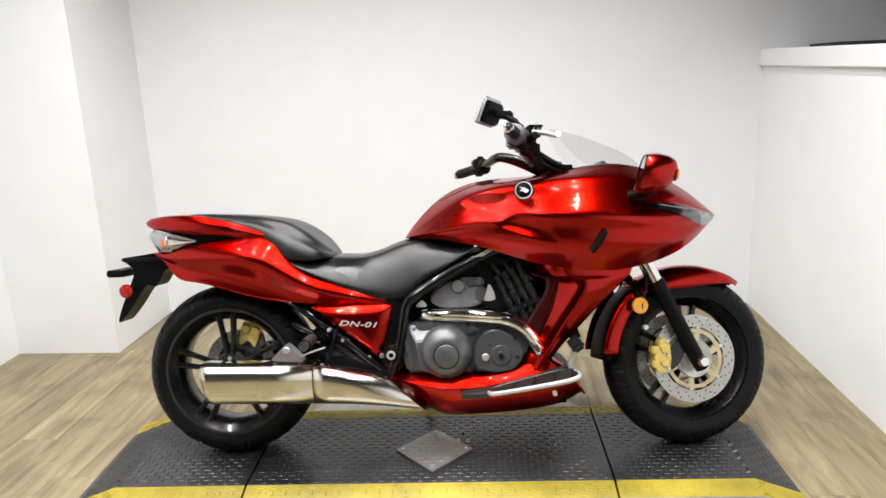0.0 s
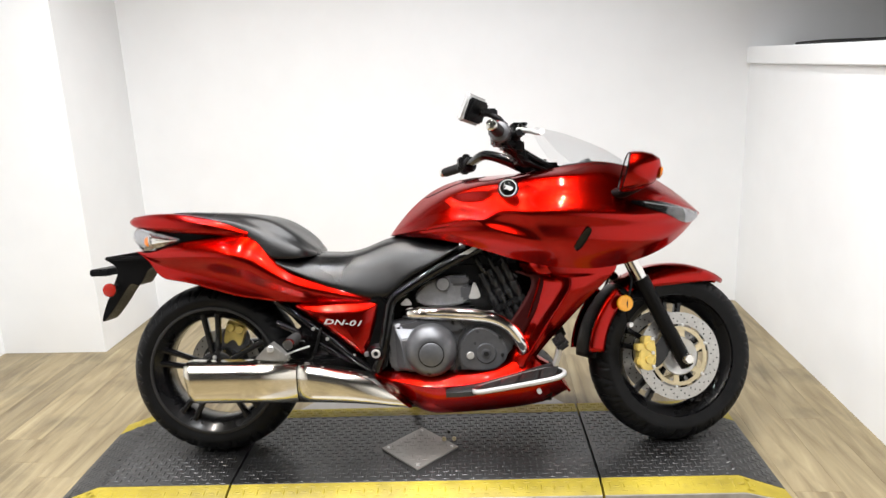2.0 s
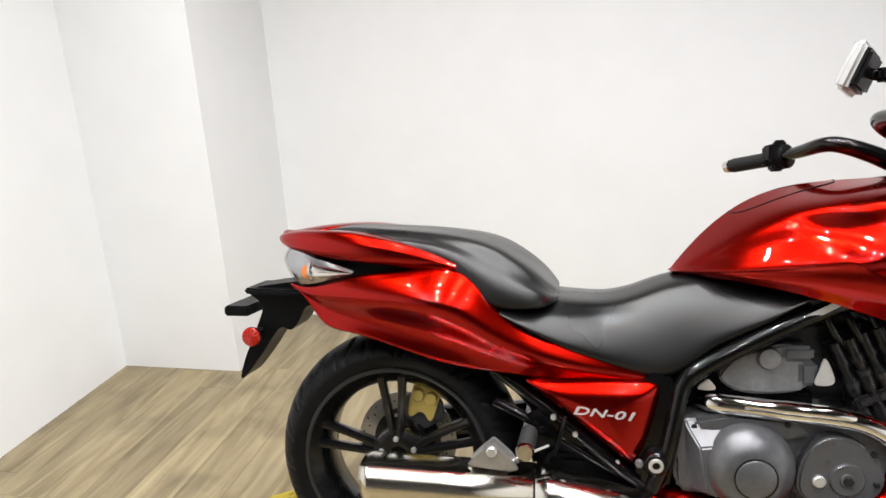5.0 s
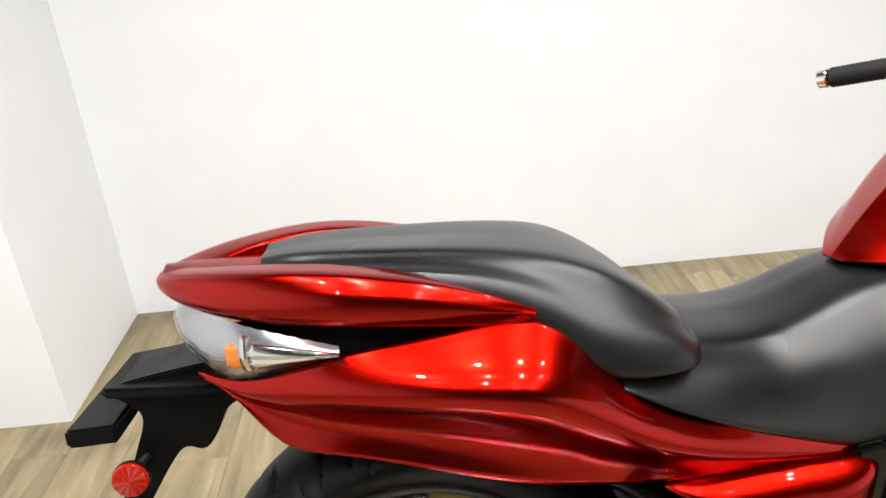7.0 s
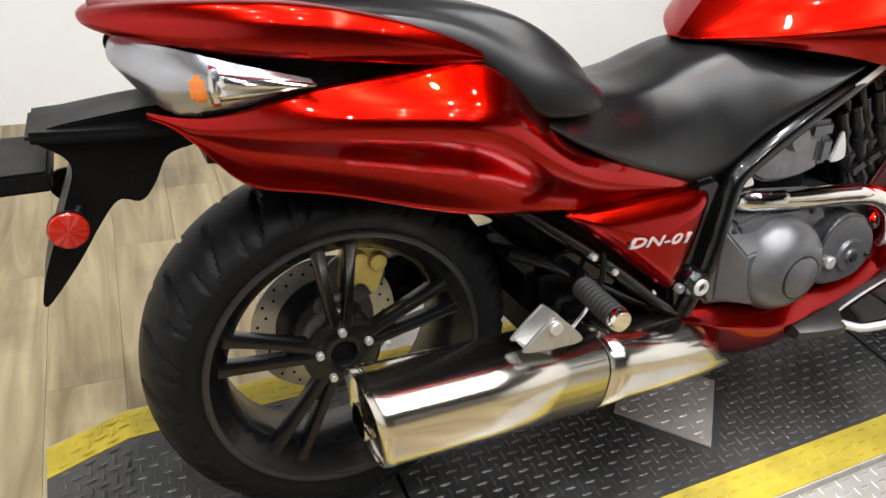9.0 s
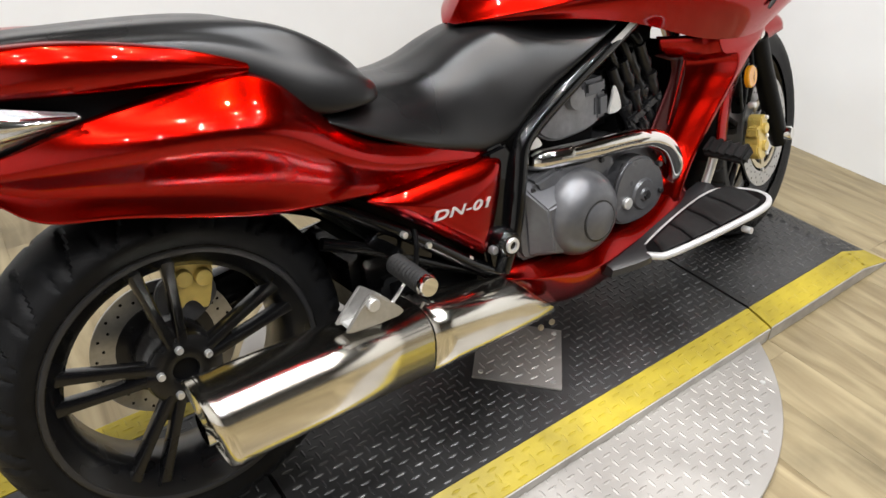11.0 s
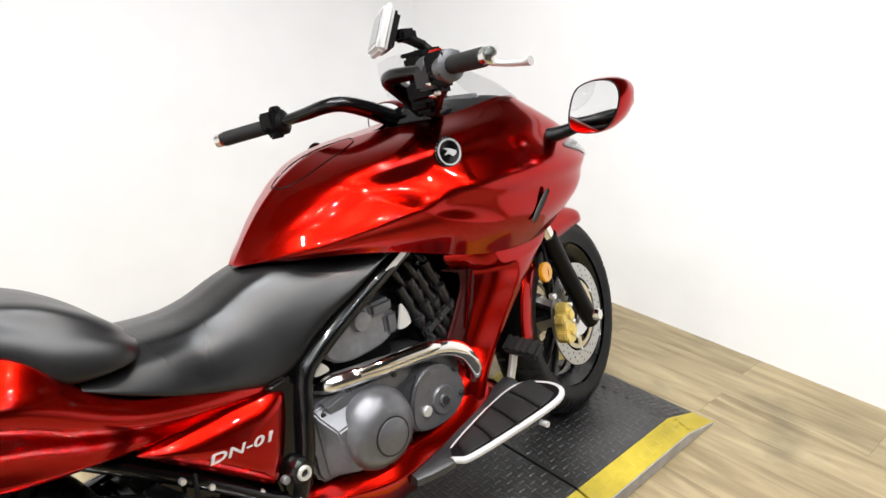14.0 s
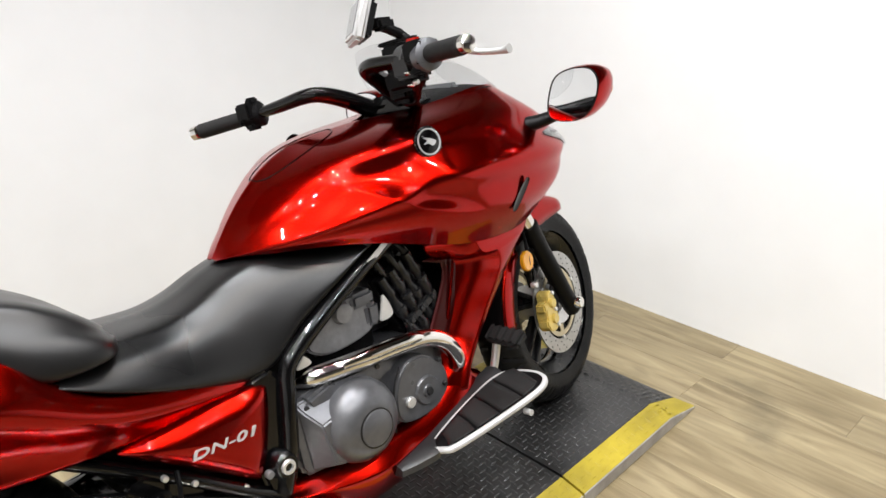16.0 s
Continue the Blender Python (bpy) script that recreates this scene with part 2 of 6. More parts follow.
def through_points(pts, per=8):
    """A smooth run of points through the given ones (centripetal look, uniform Catmull-Rom)."""
    p = [Vector(q) for q in pts]
    p = [2 * p[0] - p[1], *p, 2 * p[-1] - p[-2]]
    out = []
    for i in range(1, len(p) - 2):
        for k in range(per):
            s = k / per
            out.append(0.5 * (2 * p[i] + (p[i + 1] - p[i - 1]) * s + (2 * p[i - 1] - 5 * p[i] + 4 * p[i + 1] - p[i + 2]) * s**2
                              + (3 * p[i] - p[i - 1] - 3 * p[i + 1] + p[i + 2]) * s**3))
    out.append(p[-2])
    return out


def grid(rows, close=False, ends=False, bm=None):
    """A skin over rows of points. close: each row is a ring; ends: cap the first and last ring."""
    bm = bm or bmesh.new()
    vs = [[bm.verts.new(p) for p in r] for r in rows]
    n = len(vs[0])
    for a, b in zip(vs, vs[1:]):
        for i in range(n if close else n - 1):
            j = (i + 1) % n
            try:
                bm.faces.new((a[i], a[j], b[j], b[i]))
            except ValueError:
                pass
    if ends:
        bm.faces.new(vs[0])
        bm.faces.new(vs[-1])
    return bm


def tube(pts, r, seg=14, smooth_per=8, bm=None, flat=1.0):
    """A round bar along a smooth run through the points. r: a radius, or one at each given point."""
    run = through_points(pts, smooth_per) if smooth_per else [Vector(p) for p in pts]
    n = len(run)
    radii = np.interp(np.linspace(0, 1, n), np.linspace(0, 1, len(r)), r) if isinstance(r, (list, tuple)) else [r] * n
    rows, side = [], None
    for i, p in enumerate(run):
        d = (run[min(i + 1, n - 1)] - run[max(i - 1, 0)]).normalized()
        if side is None:
            side = d.cross(Vector((0, 0, 1)) if abs(d.z) < 0.9 else Vector((1, 0, 0))).normalized()
        else:
            side = (side - d * side.dot(d)).normalized()
        up = d.cross(side)
        rows.append([p + (side * math.cos(a) + up * math.sin(a) * flat) * radii[i] for a in [2 * math.pi * k / seg for k in range(seg)]])
    return grid(rows, close=True, ends=True, bm=bm)


def lathe(profile, seg=64, centre=(0, 0, 0), closed=True, bm=None):
    """A turned shape: (radius, y) points spun about the y axis through the centre."""
    c = Vector(centre)
    rows = []
    for k in range(seg + 1):
        a = 2 * math.pi * k / seg
        rows.append([c + Vector((r * math.cos(a), y, r * math.sin(a))) for r, y in profile])
    bm = grid(rows, close=closed, bm=bm)
    bmesh.ops.remove_doubles(bm, verts=bm.verts, dist=1e-5)
    return bm


def prism(outline, y0, y1, bevel=0.004, axis="y", segments=2):
    """An outline of (x, z) points pushed along an axis from y0 to y1, its edges rounded."""
    bm = bmesh.new()
    put = {"y": lambda a, b, c: (a, c, b), "z": lambda a, b, c: (a, b, c), "x": lambda a, b, c: (c, a, b)}[axis]
    lo = [bm.verts.new(put(a, b, y0)) for a, b in outline]
    hi = [bm.verts.new(put(a, b, y1)) for a, b in outline]
    n = len(outline)
    bm.faces.new(lo)
    bm.faces.new(hi[::-1])
    for i in range(n):
        bm.faces.new((lo[i], hi[i], hi[(i + 1) % n], lo[(i + 1) % n]))
    bmesh.ops.recalc_face_normals(bm, faces=bm.faces)
    if bevel:
        bmesh.ops.bevel(bm, geom=bm.edges[:], offset=bevel, segments=segments, affect="EDGES", clamp_overlap=True)
    return bm


def box(c, size, bevel=0.003, segments=2):
    x, y, z = c
    a, b, d = (s / 2 for s in size)
    return prism([(x - a, z - d), (x + a, z - d), (x + a, z + d), (x - a, z + d)], y - b, y + b, bevel, segments=segments)


def rounded(outline, per=5):
    """A closed outline smoothed by Catmull-Rom."""
    n = len(outline)
    out = []
    for i in range(n):
        p0, p1, p2, p3 = (np.array(outline[(i + k - 1) % n], float) for k in range(4))
        for k in range(per):
            s = k / per
            out.append(tuple(0.5 * (2 * p1 + (p2 - p0) * s + (2 * p0 - 5 * p1 + 4 * p2 - p3) * s * s + (3 * p1 - p0 - 3 * p2 + p3) * s**3)))
    return out


def merged(*bms):
    """Several bmeshes of one part as one."""
    out = bmesh.new()
    for b in bms:
        me = bpy.data.meshes.new("tmp")
        b.to_mesh(me)
        b.free()
        out.from_mesh(me)
        bpy.data.meshes.remove(me)
    return out


def rod(a, b, r, seg=14, bevel=0.0):
    return tube([a, b], r, seg, 0)


def both(fn, name, mat, parent, label="", **kw):
    """A part on the right side (minus y) and its twin on the other."""
    made = []
    for s in (1, -1):
        bm = fn()
        if s < 0:
            bmesh.ops.scale(bm, vec=(1, -1, 1), verts=bm.verts)
        made.append(part(name, bm, mat, parent, label, **kw))
    return made


# ---------------------------------------------------------------- the room
BACK, LEFT, RIGHT, FRONT = 1.74, -2.45, 1.405, -4.6
BOX_X, BOX_Y = -1.915, 1.12


def wall(name, outline, z0, z1, label, mat=WALL):
    return tagged(part(name, prism(outline, z0, z1, 0, axis="z"), mat, smooth=30), label, "wall", kind="structure")


def build_room():
    wall("wall_back", [(LEFT - 0.15, BACK), (RIGHT + 1.3, BACK), (RIGHT + 1.3, BACK + 0.15), (LEFT - 0.15, BACK + 0.15)], 0, CEILING,
         "plain white painted wall behind the motorcycle")
    wall("wall_left", [(LEFT - 0.15, FRONT), (LEFT, FRONT), (LEFT, BACK), (LEFT - 0.15, BACK)], 0, CEILING, "plain white painted side wall")
    wall("wall_column", [(LEFT, BOX_Y), (BOX_X, BOX_Y), (BOX_X, BACK), (LEFT, BACK)], 0, CEILING, "white boxed-out column in the wall corner")
    wall("wall_right", [(RIGHT, FRONT), (RIGHT + 0.14, FRONT), (RIGHT + 0.14, BACK), (RIGHT, BACK)], 0, 1.285, "white painted half-height wall")
    wall("wall_beyond", [(RIGHT + 1.15, FRONT), (RIGHT + 1.3, FRONT), (RIGHT + 1.3, BACK), (RIGHT + 1.15, BACK)], 0, CEILING,
         "grey wall beyond the half-height wall", GREY_WALL)
    # out of view: added to close the room and give the bike dark reflections
    wall("wall_front_unseen", [(LEFT - 0.15, FRONT - 0.15), (RIGHT + 1.3, FRONT - 0.15), (RIGHT + 1.3, FRONT), (LEFT - 0.15, FRONT)], 0, CEILING,
         "unseen wall facing the motorcycle, added dark for the reflections", DARK_WALL)
    cap = prism([(RIGHT - 0.02, FRONT), (RIGHT + 0.16, FRONT), (RIGHT + 0.16, BACK - 0.002), (RIGHT - 0.02, BACK - 0.002)], 1.287, 1.372, 0.006, axis="z")
    tagged(part("trim", cap, WALL), "white painted cap board on the half-height wall", "trim", kind="structure")
    cable = tube([(RIGHT + 0.03, 1.25, 1.376), (RIGHT + 0.01, 0.9, 1.380), (RIGHT + 0.03, 0.5, 1.377), (RIGHT + 0.02, -0.2, 1.379), (RIGHT + 0.03, -1.2, 1.377)], 0.007, 8)
    tagged(part("cable", cable, PLASTIC), "black cable lying on the white wall cap", "cable")
    # unseen ceiling, dark so that the paint and chrome reflect little from above
    tagged(part("ceiling", prism([(LEFT - 0.15, FRONT - 0.15), (RIGHT + 1.3, FRONT - 0.15), (RIGHT + 1.3, BACK + 0.15), (LEFT - 0.15, BACK + 0.15)],
                                 CEILING, CEILING + 0.12, 0, axis="z"), CEIL), "unseen showroom ceiling, kept dark for dark reflections", "ceiling", kind="structure")
    fl = tagged(part("floor", prism([(LEFT - 0.1, FRONT - 0.1), (RIGHT + 1.3, FRONT - 0.1), (RIGHT + 1.3, BACK + 0.1), (LEFT - 0.1, BACK + 0.1)],
                                    -0.08, -0.004, 0, axis="z"), SUBFLOOR), "greige wood-look vinyl plank floor", "floor", kind="structure")
    return fl


def build_lamps():
    """Round downlights in the ceiling, mirrored as rows of bright dots in the paint."""
    for i, (x, y) in enumerate(LAMPS):
        tint = (1.0, 0.915, 0.85) if i % 3 == 1 else (0.945, 0.968, 1.0)
        lamp = empty("ceiling_light")
        lamp.location = (x, y, CEILING)
        ring = lathe([(0.075, -0.001), (0.095, -0.001), (0.095, -0.012), (0.075, -0.016)], 32)
        ring.transform(Matrix.Rotation(radians(90), 4, "X"))
        part("frame", ring, SILVER, lamp)
        cup = lathe([(0.0, -0.002), (0.074, -0.002), (0.074, -0.006), (0.0, -0.006)], 32, closed=False)
        cup.transform(Matrix.Rotation(radians(90), 4, "X"))
        part("diffuser", cup, WALL, lamp)
        tagged(lamp, "round white ceiling downlight, switched on", "lamp", "ceiling downlights")
        data = bpy.data.lights.new("lamp_light", "AREA")
        data.shape, data.size, data.energy, data.color, data.spread = "DISK", 0.065, LAMP_POWER, tint, radians(140)
        light = new("lamp_light", data)
        light.location = (x, y, CEILING - 0.02)


# ---------------------------------------------------------------- the lift deck
DECK_AT = pose(-0.22, 0.055, 0.0, 0, 0, 1.6)
DECK_Z = 0.06
SIDES = ((-0.210, -0.278), (0.243, 0.314))
SEAMS = (-0.605, 0.585)
FOLDS = (-1.04, 1.02)
ENDS = (-1.185, 1.17)


def lug(bm_verts, faces, x, y, z, ang, length=0.025, width=0.0068, high=0.0016):
    """One raised bar of a tread plate: a low pointed ridge."""
    c, s = math.cos(ang), math.sin(ang)
    b = len(bm_verts)
    for u, v, h in ((-length / 2, 0, 0), (-length * 0.2, -width / 2, 0), (length * 0.2, -width / 2, 0), (length / 2, 0, 0), (length * 0.2, width / 2, 0),
                    (-length * 0.2, width / 2, 0), (-length * 0.28, 0, high), (length * 0.28, 0, high)):
        zz = z(x + u * c - v * s, y + u * s + v * c) if callable(z) else z
        bm_verts.append((x + u * c - v * s, y + u * s + v * c, zz + h))
    for f in ((0, 1, 6), (1, 2, 7, 6), (2, 3, 7), (3, 4, 7), (4, 5, 6, 7), (5, 0, 6)):
        faces.append(tuple(b + i for i in f))


def tread(name, inside, x0, x1, y0, y1, z, mat, parent, pitch=0.0215, turn=0.0):
    """Raised tread bars, in turn along and across, where inside(x, y) holds."""
    verts, faces = [], []
    nx, ny = int((x1 - x0) / pitch) + 1, int((y1 - y0) / pitch) + 1
    for i in range(nx):
        for j in range(ny):
            x, y = x0 + (i + 0.5) * pitch, y0 + (j + 0.5) * pitch
            a = turn + (math.pi / 2 if (i + j) % 2 else 0)
            reach = 0.0135 * abs(math.sin(a)) + 0.003
            if inside(x, y) and y0 + reach <= y <= y1 - reach:
                lug(verts, faces, x, y, z, a)
    me = bpy.data.meshes.new(name)
    me.from_pydata(verts, [], faces)
    me.materials.append(mat)
    ob = new(name, me)
    ob.parent = parent
    ob["kind"] = "stuff"
    return ob


def deck_height(x):
    """The deck's top: level between the folds, then ramps down to the floor."""
    if x < FOLDS[0]:
        return DECK_Z * max(0.0, (x - ENDS[0]) / (FOLDS[0] - ENDS[0])) + 0.006
    if x > FOLDS[1]:
        return DECK_Z * max(0.0, (ENDS[1] - x) / (ENDS[1] - FOLDS[1])) + 0.006
    return DECK_Z


def slab(x0, x1, y0, y1, lift=0.0):
    """A piece of the deck between two x and two y, following its height, down to the floor."""
    xs = sorted({x0, x1, *[f for f in FOLDS if x0 < f < x1]})
    rows = [[(x, y0, 0.001), (x, y0, deck_height(x) + lift - 0.003), (x, y0 + 0.003, deck_height(x) + lift),
             (x, y1 - 0.003, deck_height(x) + lift), (x, y1, deck_height(x) + lift - 0.003), (x, y1, 0.001)] for x in xs]
    return grid(rows, close=True, ends=True)


def build_deck():
    lift = empty("lift_platform")
    lift.matrix_basis = DECK_AT
    tagged(lift, "low black steel motorcycle turntable platform with worn yellow edges", "platform")
    spans = [(ENDS[0], SEAMS[0] - 0.004), (SEAMS[0] + 0.004, SEAMS[1] - 0.004), (SEAMS[1] + 0.004, ENDS[1])]
    near, far = SIDES
    for a, b in spans:
        part("deck_panel", slab(a, b, near[0], far[0]), DECK, lift, "black painted tread plate panel")
        for i, o in SIDES:
            xs = sorted({a, b, *[f for f in FOLDS if a < f < b]})
            rows = []
            for x in xs:
                z = deck_height(x)
                rows.append([(x, i, 0.001), (x, i, z - 0.0005), (x, o - 0.002 * (1 if o > i else -1), max(0.008, z - (0.016 if o < i else 0.002))), (x, o, max(0.006, z - (0.018 if o < i else 0.004))), (x, o, 0.001)])
            part("edge_strip", grid(rows, close=True, ends=True), YELLOW, lift, "worn yellow painted edge")
            face = [[(x, o + (0.0006 if o > i else -0.0006), 0.001), (x, o + (0.0030 if o > i else -0.0030), 0.001), (x, o + (0.0030 if o > i else -0.0030), max(0.005, deck_height(x) - (0.0195 if o < i else 0.006))), (x, o + (0.0006 if o > i else -0.0006), max(0.005, deck_height(x) - (0.0185 if o < i else 0.005)))] for x in xs]
            part("edge_face", grid(face, close=True, ends=True), BARE_EDGE, lift, "scuffed grey bare edge")
    part("base", box((0, 0.01, 0.02), (2.0, 0.42, 0.036), 0.002), PLASTIC, lift)
    ok = lambda x, y: all(abs(x - s) > 0.018 for s in SEAMS) and not (abs(x) / 0.135 + abs(y + 0.01) / 0.143 < 1.12)
    tread("tread_bar_field", ok, ENDS[0] + 0.02, ENDS[1] - 0.02, near[0], far[0], lambda x, y: deck_height(x), WORN, lift)
    for i, o in SIDES:
        slope = lambda x, y, i=i, o=o: max(0.008, deck_height(x) - (0.0165 if o < i else 0.002) * abs(y - i) / abs(o - i))
        tread("edge_tread_field", ok, ENDS[0] + 0.02, ENDS[1] - 0.02, min(i, o), max(i, o), slope, YELLOW, lift)
    # the bare diamond-shaped cover plate in the middle
    dia = [(-0.134, -0.01), (0, -0.153), (0.134, -0.01), (0, 0.133)]
    cover = part("cover_plate", prism(dia, DECK_Z + 0.001, DECK_Z + 0.007, 0.001, axis="z"), PLATE, lift, "bare aluminium tread plate cover")
    tread("cover_tread_field", lambda x, y: abs(x) / 0.134 + abs(y + 0.01) / 0.143 < 0.86, -0.13, 0.13, -0.15, 0.13, DECK_Z + 0.007, PLATE, cover, 0.0235)
    for x, y in ((-0.110, -0.01), (0.110, -0.01), (0, 0.105), (0, -0.125)):
        head = lathe([(0.0, 0.0), (0.006, 0.0), (0.005, 0.003), (0.0, 0.0035)], 12, closed=False)
        head.transform(Matrix.Translation((x, y, DECK_Z + 0.007)) @ Matrix.Rotation(radians(90), 4, "X"))
        part("screw", head, ALLOY, lift)
    # the round base plate on the floor
    disc = empty("turntable_plate")
    disc.location = (-0.20, 0.117, 0)
    tagged(disc, "round aluminium tread plate turntable under the platform", "metal plate")
    R, Z = 0.627, 0.018
    top = lathe([(0.0, Z), (R - 0.0015, Z), (R, Z - 0.0015), (R, 0.0005), (0.0, 0.0005)], 128, closed=True)
    top.transform(Matrix.Rotation(radians(90), 4, "X"))
    part("plate", top, PLATE, disc)
    tread("plate_tread_field", lambda x, y: math.hypot(x, y) < R - 0.02 and y < -0.30, -R, R, -R, R, Z, PLATE, disc, 0.0245, math.radians(1.6))
    for k in range(24):
        a = 2 * math.pi * k / 24
        head = lathe([(0.0, 0.0), (0.007, 0.0), (0.006, 0.003), (0.0, 0.0035)], 12, closed=False)
        head.transform(Matrix.Translation((math.cos(a) * (R - 0.035), math.sin(a) * (R - 0.035), Z)) @ Matrix.Rotation(radians(90), 4, "X"))
        part("screw", head, ALLOY, disc)


# ---------------------------------------------------------------- the motorcycle
# Its own axes: x ahead, y to its left, z up from the ground between the wheels; it leans on its stand.
BIKE_AT = pose(-0.12, 0.095, 0.06, 0, 0, 2.5) @ pose(0, 0, 0, -11.0)
REAR_AXLE = Vector((-0.798, 0, 0.295))
FRONT_AXLE = Vector((0.779, 0, 0.288))
RAKE = radians(26.5)
PIVOT = Vector((0.739, 0, 0.307))
STEER = Matrix.Translation(PIVOT) @ Matrix.Rotation(radians(12.5), 4, Vector((-math.sin(RAKE), 0, math.cos(RAKE)))) @ Matrix.Translation(-PIVOT)
FORK = Vector((-math.sin(RAKE), 0, math.cos(RAKE)))


def mirror_rows(half):
    """Half a section, from the middle out to the right, made whole: left to right."""
    return [Vector((p[0], -p[1], p[2])) for p in half[::-1]] + [Vector(p) for p in half[1:]]


def section(pts, per=7):
    return through_points(pts, per)


# Guides of the tank and the upper cowl.
UPPER = {k: softened(spline(v), -0.178, 0.886, 0.040) for k, v in {
    "yu": [(-0.178, 0), (0.24, 0), (0.30, 0.07), (0.40, 0.120), (0.52, 0.132), (0.60, 0.10), (0.66, 0.045), (0.70, 0), (0.886, 0)],
    "zu": [(-0.178, 0.738), (-0.145, 0.784), (-0.093, 0.838), (-0.032, 0.884), (0.03, 0.911), (0.11, 0.925), (0.2, 0.930), (0.3, 0.934),
           (0.4, 0.946), (0.52, 0.960), (0.6, 0.950), (0.7, 0.918), (0.8, 0.858), (0.886, 0.780)],
    "ys": [(-0.178, 0.01), (-0.1, 0.074), (0, 0.130), (0.1, 0.178), (0.2, 0.204), (0.3, 0.218), (0.4, 0.222), (0.5, 0.214), (0.6, 0.190), (0.7, 0.145), (0.8, 0.08), (0.886, 0.004)],
    "zs": [(-0.178, 0.735), (-0.1, 0.794), (0, 0.856), (0.1, 0.892), (0.2, 0.908), (0.3, 0.914), (0.4, 0.914), (0.5, 0.908), (0.6, 0.892), (0.7, 0.862), (0.8, 0.82), (0.886, 0.779)],
    "yw": [(-0.178, 0.02), (-0.1, 0.132), (0, 0.206), (0.1, 0.260), (0.2, 0.286), (0.3, 0.297), (0.4, 0.297), (0.5, 0.287), (0.6, 0.264), (0.7, 0.216), (0.8, 0.132), (0.886, 0.006)],
    "zw": [(-0.178, 0.735), (-0.1, 0.752), (0, 0.772), (0.1, 0.792), (0.2, 0.806), (0.3, 0.808), (0.4, 0.804), (0.5, 0.796), (0.6, 0.784), (0.7, 0.776), (0.8, 0.776), (0.886, 0.778)],
    "yl": [(-0.178, 0.005), (-0.1, 0.118), (0, 0.184), (0.1, 0.218), (0.2, 0.224), (0.3, 0.222), (0.4, 0.216), (0.5, 0.200), (0.6, 0.176), (0.7, 0.136), (0.8, 0.075), (0.886, 0.003)],
    "zl": [(-0.178, 0.733), (-0.1, 0.735), (0, 0.725), (0.1, 0.70), (0.2, 0.665), (0.3, 0.637), (0.4, 0.621), (0.5, 0.615), (0.6, 0.628), (0.7, 0.654), (0.8, 0.703), (0.886, 0.774)],
}.items()}


def scoop(x, y, z):
    """The shallow leaf-shaped knee hollow pressed into the flank, steeper along its lower side."""
    ax, az = Vector((0.000, 0.872)), Vector((0.330, 0.712))
    d = az - ax
    ln = d.length
    d.normalize()
    r = Vector((x, z)) - ax
    u, v = r.dot(d) / ln, r.dot(Vector((-d.y, d.x)))
    if not 0 < u < 1:
        return 0.0
    env = math.sin(math.pi * u ** 0.9)
    hi, lo = 0.070 * env ** 0.7, -0.034 * env ** 0.7
    if not lo < v < hi:
        return 0.0
    w = (v - lo) / (hi - lo)
    w = w ** 0.72
    return 0.0155 * math.sin(math.pi * w) ** 2 * env ** 1.3


def shoulder(x, z):
    """A soft ridge that runs from the tank's rear flank up to the cowl above the badge."""
    if not -0.08 < x < 0.34:
        return 0.0
    zr = 0.850 + 0.042 * math.sin(math.pi / 2 * min(1.0, max(0.0, (x + 0.08) / 0.30)))
    return 0.006 * math.exp(-((z - zr) / 0.016) ** 2) * math.sin(math.pi * (x + 0.08) / 0.42)


def upper_section(x, n=24):
    g = {k: f(x) for k, f in UPPER.items()}
    mix = lambda a, b, f: tuple(p + (q - p) * f for p, q in zip(a, b))
    u, sh, w, lo = ((x, g["y" + k], g["z" + k]) for k in "uswl")
    mid = (x, w[1] * 0.70 + lo[1] * 0.30, w[2] * 0.42 + lo[2] * 0.58)
    pts = [u, sh, mix(sh, w, 0.55), w, mix(w, mid, 0.45), mid, lo]
    out = []
    for p in section(pts, n):
        out.append(Vector((p.x, max(0.0, p.y - scoop(p.x, p.y, p.z) + (shoulder(p.x, p.z) if p.y > 0.02 else 0.0)), p.z)))
    return out


def upper_skin(x0, x1, n, open_top):
    rows = []
    for i in range(n + 1):
        x = x0 + (x1 - x0) * i / n
        half = upper_section(x)
        rows.append(half)
    if not open_top:
        return grid([mirror_rows(h) for h in rows])
    bm = grid([[Vector((p.x, -p.y, p.z)) for p in h] for h in rows])
    return grid([[Vector((p.x, p.y, p.z)) for p in h] for h in rows], bm=bm)


def on_upper(x, s, lift=0.002):
    """A point of the right flank at x, a fraction s down its section, lifted off the skin; and the way out of it."""
    def at(xx, ss):
        h = upper_section(xx)
        k = min(max(ss, 0.0), 0.9999) * (len(h) - 1)
        i = int(k)
        p = h[i].lerp(h[i + 1], k - i)
        return Vector((p.x, -p.y, p.z))
    p = at(x, s)
    n = (at(x + 0.01, s) - at(x - 0.01, s)).cross(at(x, s + 0.02) - at(x, s - 0.02)).normalized()
    if n.y > 0:
        n = -n
    return p + n * lift, n


def upper_at_height(x, z, lift=0.002):
    """The point of the right flank at x and height z, and the way out of it."""
    h = upper_section(x)
    k = next((i for i in range(len(h) - 1) if h[i].z >= z >= h[i + 1].z), len(h) // 2)
    f = (h[k].z - z) / max(1e-6, h[k].z - h[k + 1].z)
    return on_upper(x, (k + f) / (len(h) - 1), lift)


